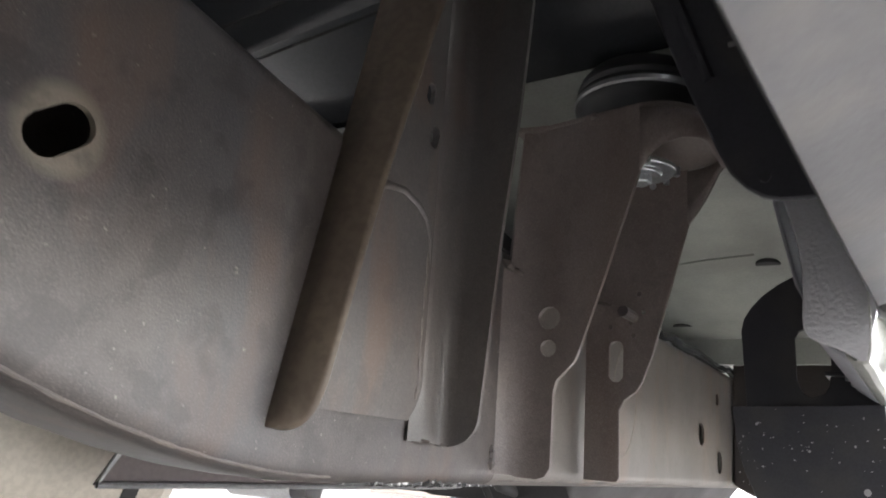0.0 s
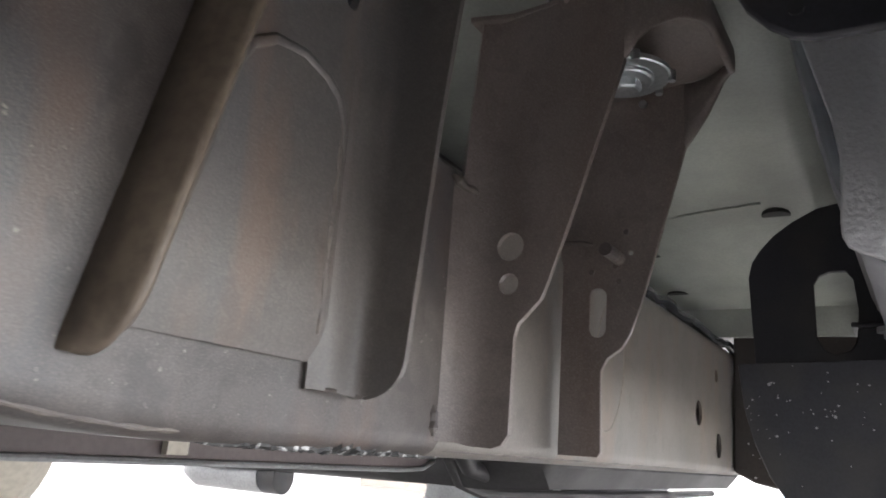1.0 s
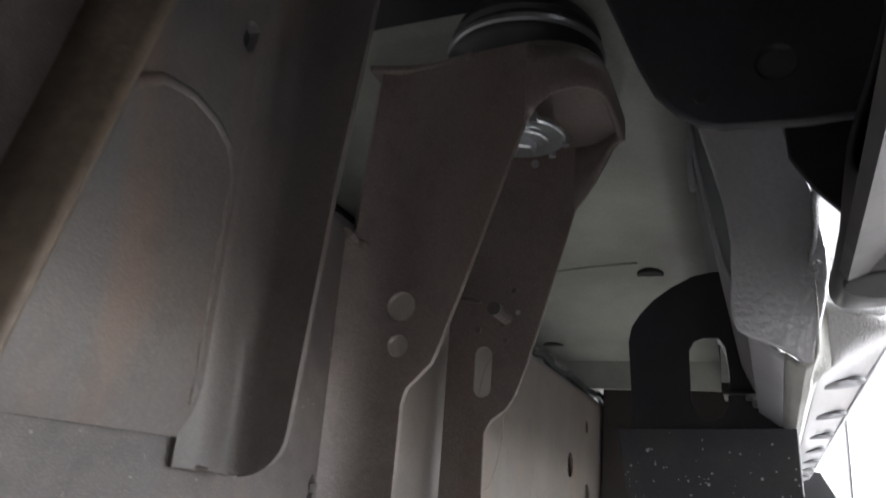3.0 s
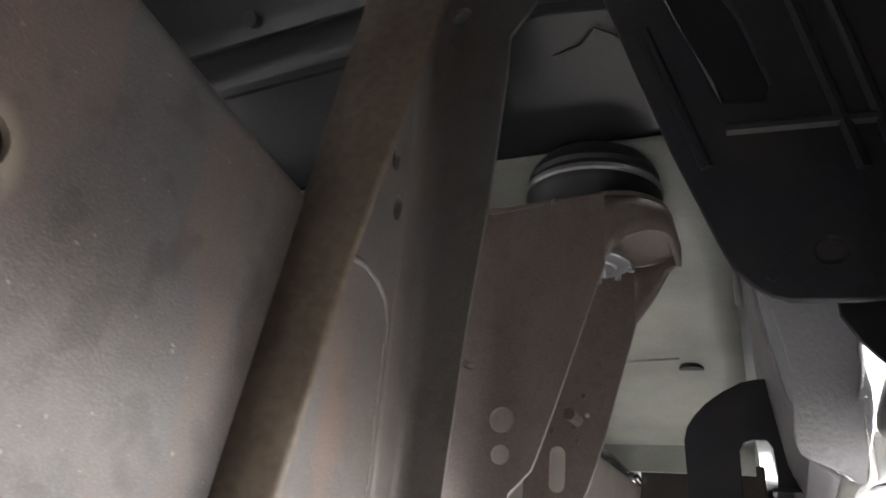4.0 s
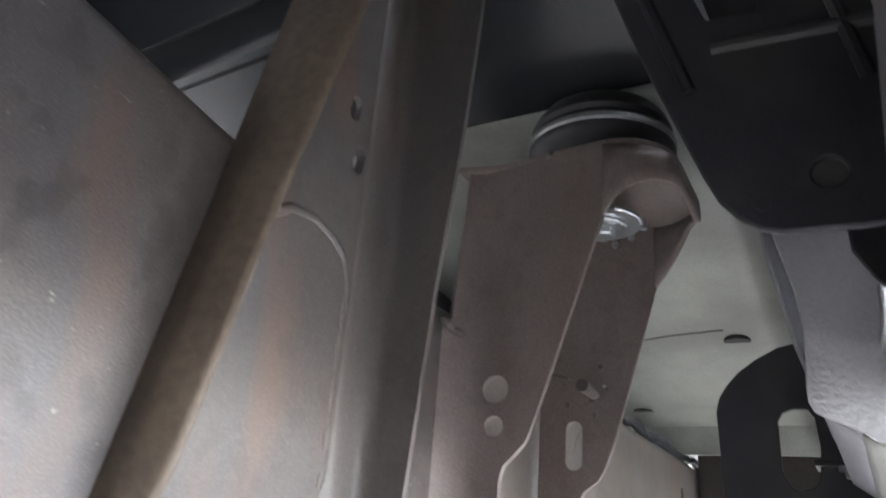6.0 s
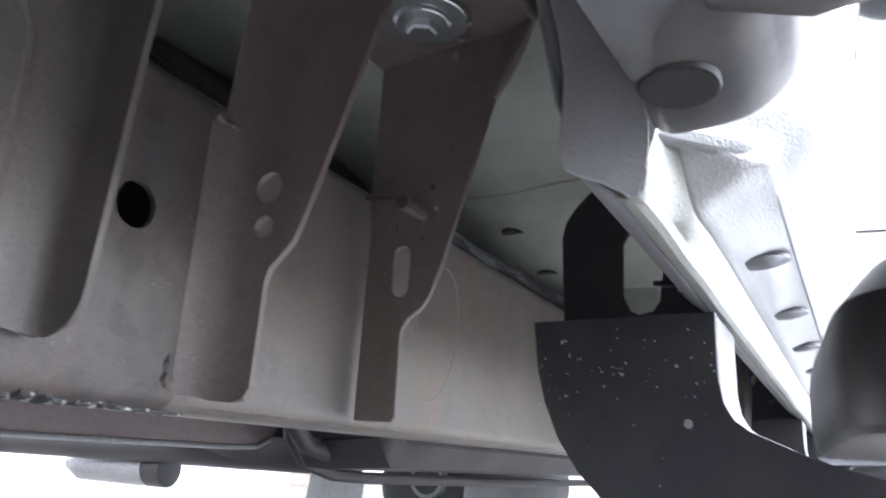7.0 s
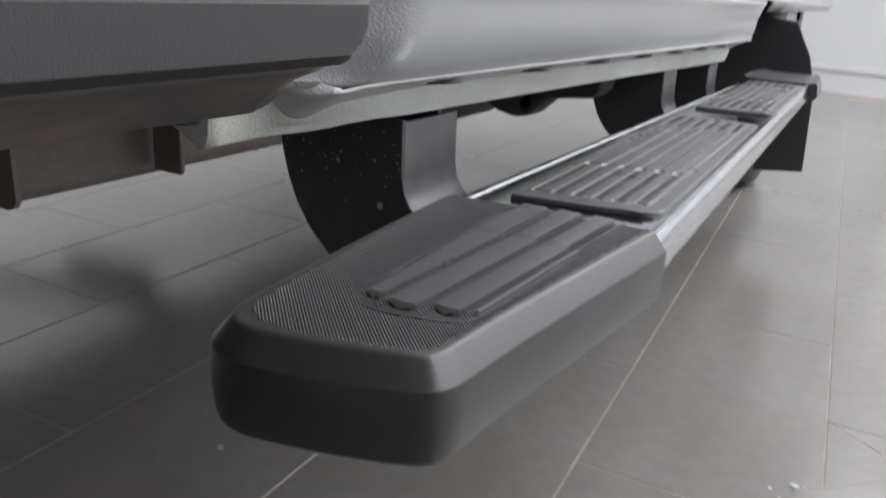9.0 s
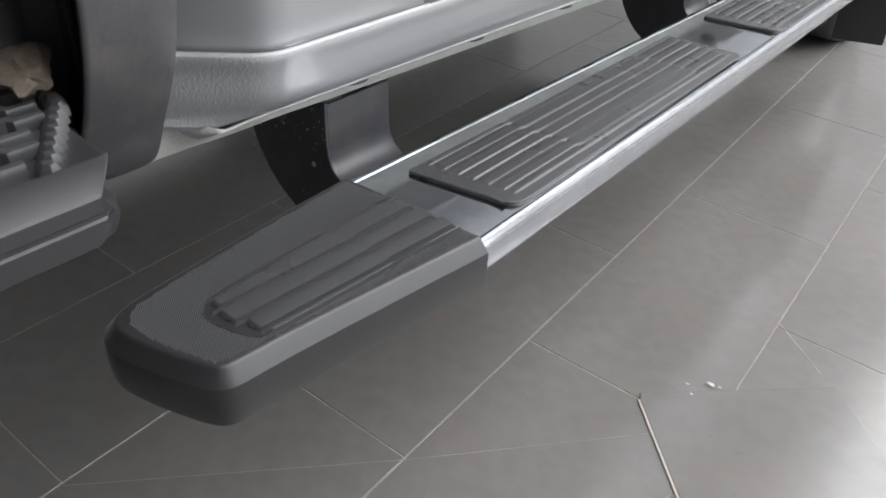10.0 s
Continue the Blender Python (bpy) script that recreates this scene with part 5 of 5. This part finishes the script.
part("brake_line", tube(bmesh.new(), [(-0.5, 1.01, 0.47), (-0.5, 1.02, 0.42), (-0.5, 1.05, 0.392), (-0.5, 1.11, 0.379), (-0.5, 1.19, 0.375), (-0.5, 1.59, 0.37), (-0.5, 2.39, 0.37)], 0.008, 10), BEAM, truck, "dark blue-grey pipe under the frame")
part("pipe_clamp", tube(bmesh.new(), [(-1.40, 1.655, 0.335), (-1.35, 1.66, 0.335)], 0.041, 24), BLACK, truck)
part("cross_beam", tube(bmesh.new(), [(-1.9, 1.45, 0.38), (-1.0, 1.75, 0.385), (-0.9, 1.78, 0.385)], 0.035, 16), BEAM, truck, "blue-grey round cross beam")
bm = bmesh.new()
rows = []
for y in (1.02, 1.05, 1.12, 1.6, 2.0, 2.06):
    e = 0.03 if y in (1.02, 2.06) else 0.0
    rows.append([(-0.36, y, 0.46), (-0.36, y, 0.42 + e), (-0.38, y, 0.395 + e), (-0.46, y, 0.388 + e), (-0.60, y, 0.388 + e), (-0.66, y, 0.40 + e), (-0.67, y, 0.50)])
quad_grid(bm, rows)
part("fuel_tank_tray", bm, BEAM, truck, "grey steel tank tray", solid=0.003, offset=0)
bm = tube(bmesh.new(), [(-0.72, 1.74, 0.352), (-0.72, 1.75, 0.352), (-0.72, 1.77, 0.352), (-0.72, 2.4, 0.352)], [0.08, 0.098, 0.105, 0.105], 36)
muf = part("silencer", bm, BLACK, truck, "dark steel exhaust silencer")
part("outlet_ring", tube(bmesh.new(), [(-0.695, 1.72, 0.362), (-0.695, 1.75, 0.362)], [0.038, 0.04], 24), ALU, muf)
# Black disc painted for the shade in the outlet's mouth.
part("outlet_bore", tube(bmesh.new(), [(-0.695, 1.7195, 0.362), (-0.695, 1.7205, 0.362)], 0.03, 24), BLACK, muf)
part("heat_shield", plate(bmesh.new(), [(-0.905, 0.28), (-0.775, 0.275), (-0.765, 0.365), (-0.895, 0.37)], lambda a, b, w: (a, 1.6 + w, b), 0.002), ALU, truck, "pale metal heat shield")
part("front_tube", tube(bmesh.new(), [(-0.66, 0.05, 0.43), (-0.64, 0.54, 0.425), (-0.64, 0.56, 0.425)], [0.085, 0.085, 0.07], 32), BEIGE, truck, "cream painted tube with a dark band")
part("tube_band", tube(bmesh.new(), [(-0.6425, 0.50, 0.4255), (-0.6415, 0.515, 0.4255)], 0.0868, 32), RUBBER, truck)
# second cab mount further back
bm = bmesh.new()
plate(bm, [(-0.266, 0.430), (-0.235, 0.415), (-0.205, 0.409), (-0.18, 0.413), (-0.16, 0.432), (-0.144, 0.447), (-0.07, 0.456), (-0.058, 0.47), (-0.055, 0.53), (-0.06, 0.655), (-0.262, 0.655)], lambda a, b, w: (a, 1.5 + w, b), 0.07, [ring(-0.187, 0.436, 0.011)])
part("rear_cab_mount", bm, RUST, truck, "dark brown steel cab mount with a round hole", bevel=0.004)

# rear arch: flap and wheel
bm = bmesh.new()
plate(bm, [(0.085, 0.195), (0.205, 0.21), (0.19, 0.42), (0.165, 0.50), (0.12, 0.58), (-0.1, 0.60), (-0.1, 0.45), (0.07, 0.43)], lambda a, b, w: (a, 2.46 + w, b), 0.006)
part("mud_flap", bm, PLASTIC, truck, "black plastic mud flap", bevel=0.002)


def wheel(x, y):
    prof = [(0.0, 0.25), (0.0, 0.33), (0.012, 0.362), (0.03, 0.376), (0.055, 0.381), (0.19, 0.381), (0.215, 0.376), (0.233, 0.362), (0.245, 0.33), (0.245, 0.25)]
    bm = bmesh.new()
    quad_grid(bm, [[(x - u, y + r * math.cos(t), FZ + 0.381 + r * math.sin(t)) for u, r in prof] for t in [2 * math.pi * k / 64 for k in range(65)]])
    bmesh.ops.remove_doubles(bm, verts=bm.verts, dist=1e-5)
    w = part("wheel", bm, RUBBER, truck, "black rubber tyre on a silver rim")
    bm = tube(bmesh.new(), [(x - 0.20, y, FZ + 0.381), (x - 0.05, y, FZ + 0.381), (x - 0.01, y, FZ + 0.381)], [0.245, 0.24, 0.25], 48)
    part("rim", bm, ALU, w)
    return w


wheel(0.06, 2.98)
wheel(0.07, -0.43)

# ---- tiles ----
proto = None
for p in near:
    if proto is None:
        bm = bmesh.new()
        tile_mesh(bm, LAID.to_3x3().to_4x4())
        ob = part("floor_tile", bm, TILE, ground)
        proto = ob.data
    else:
        ob = new("floor_tile", proto)
        ob.parent = ground
    ob.location = p
bm = bmesh.new()
for p in far:
    tile_mesh(bm, Matrix.Translation(p) @ LAID.to_3x3().to_4x4())
tagged(part("floor_tiles", bm, TILE, ground), kind="stuff")
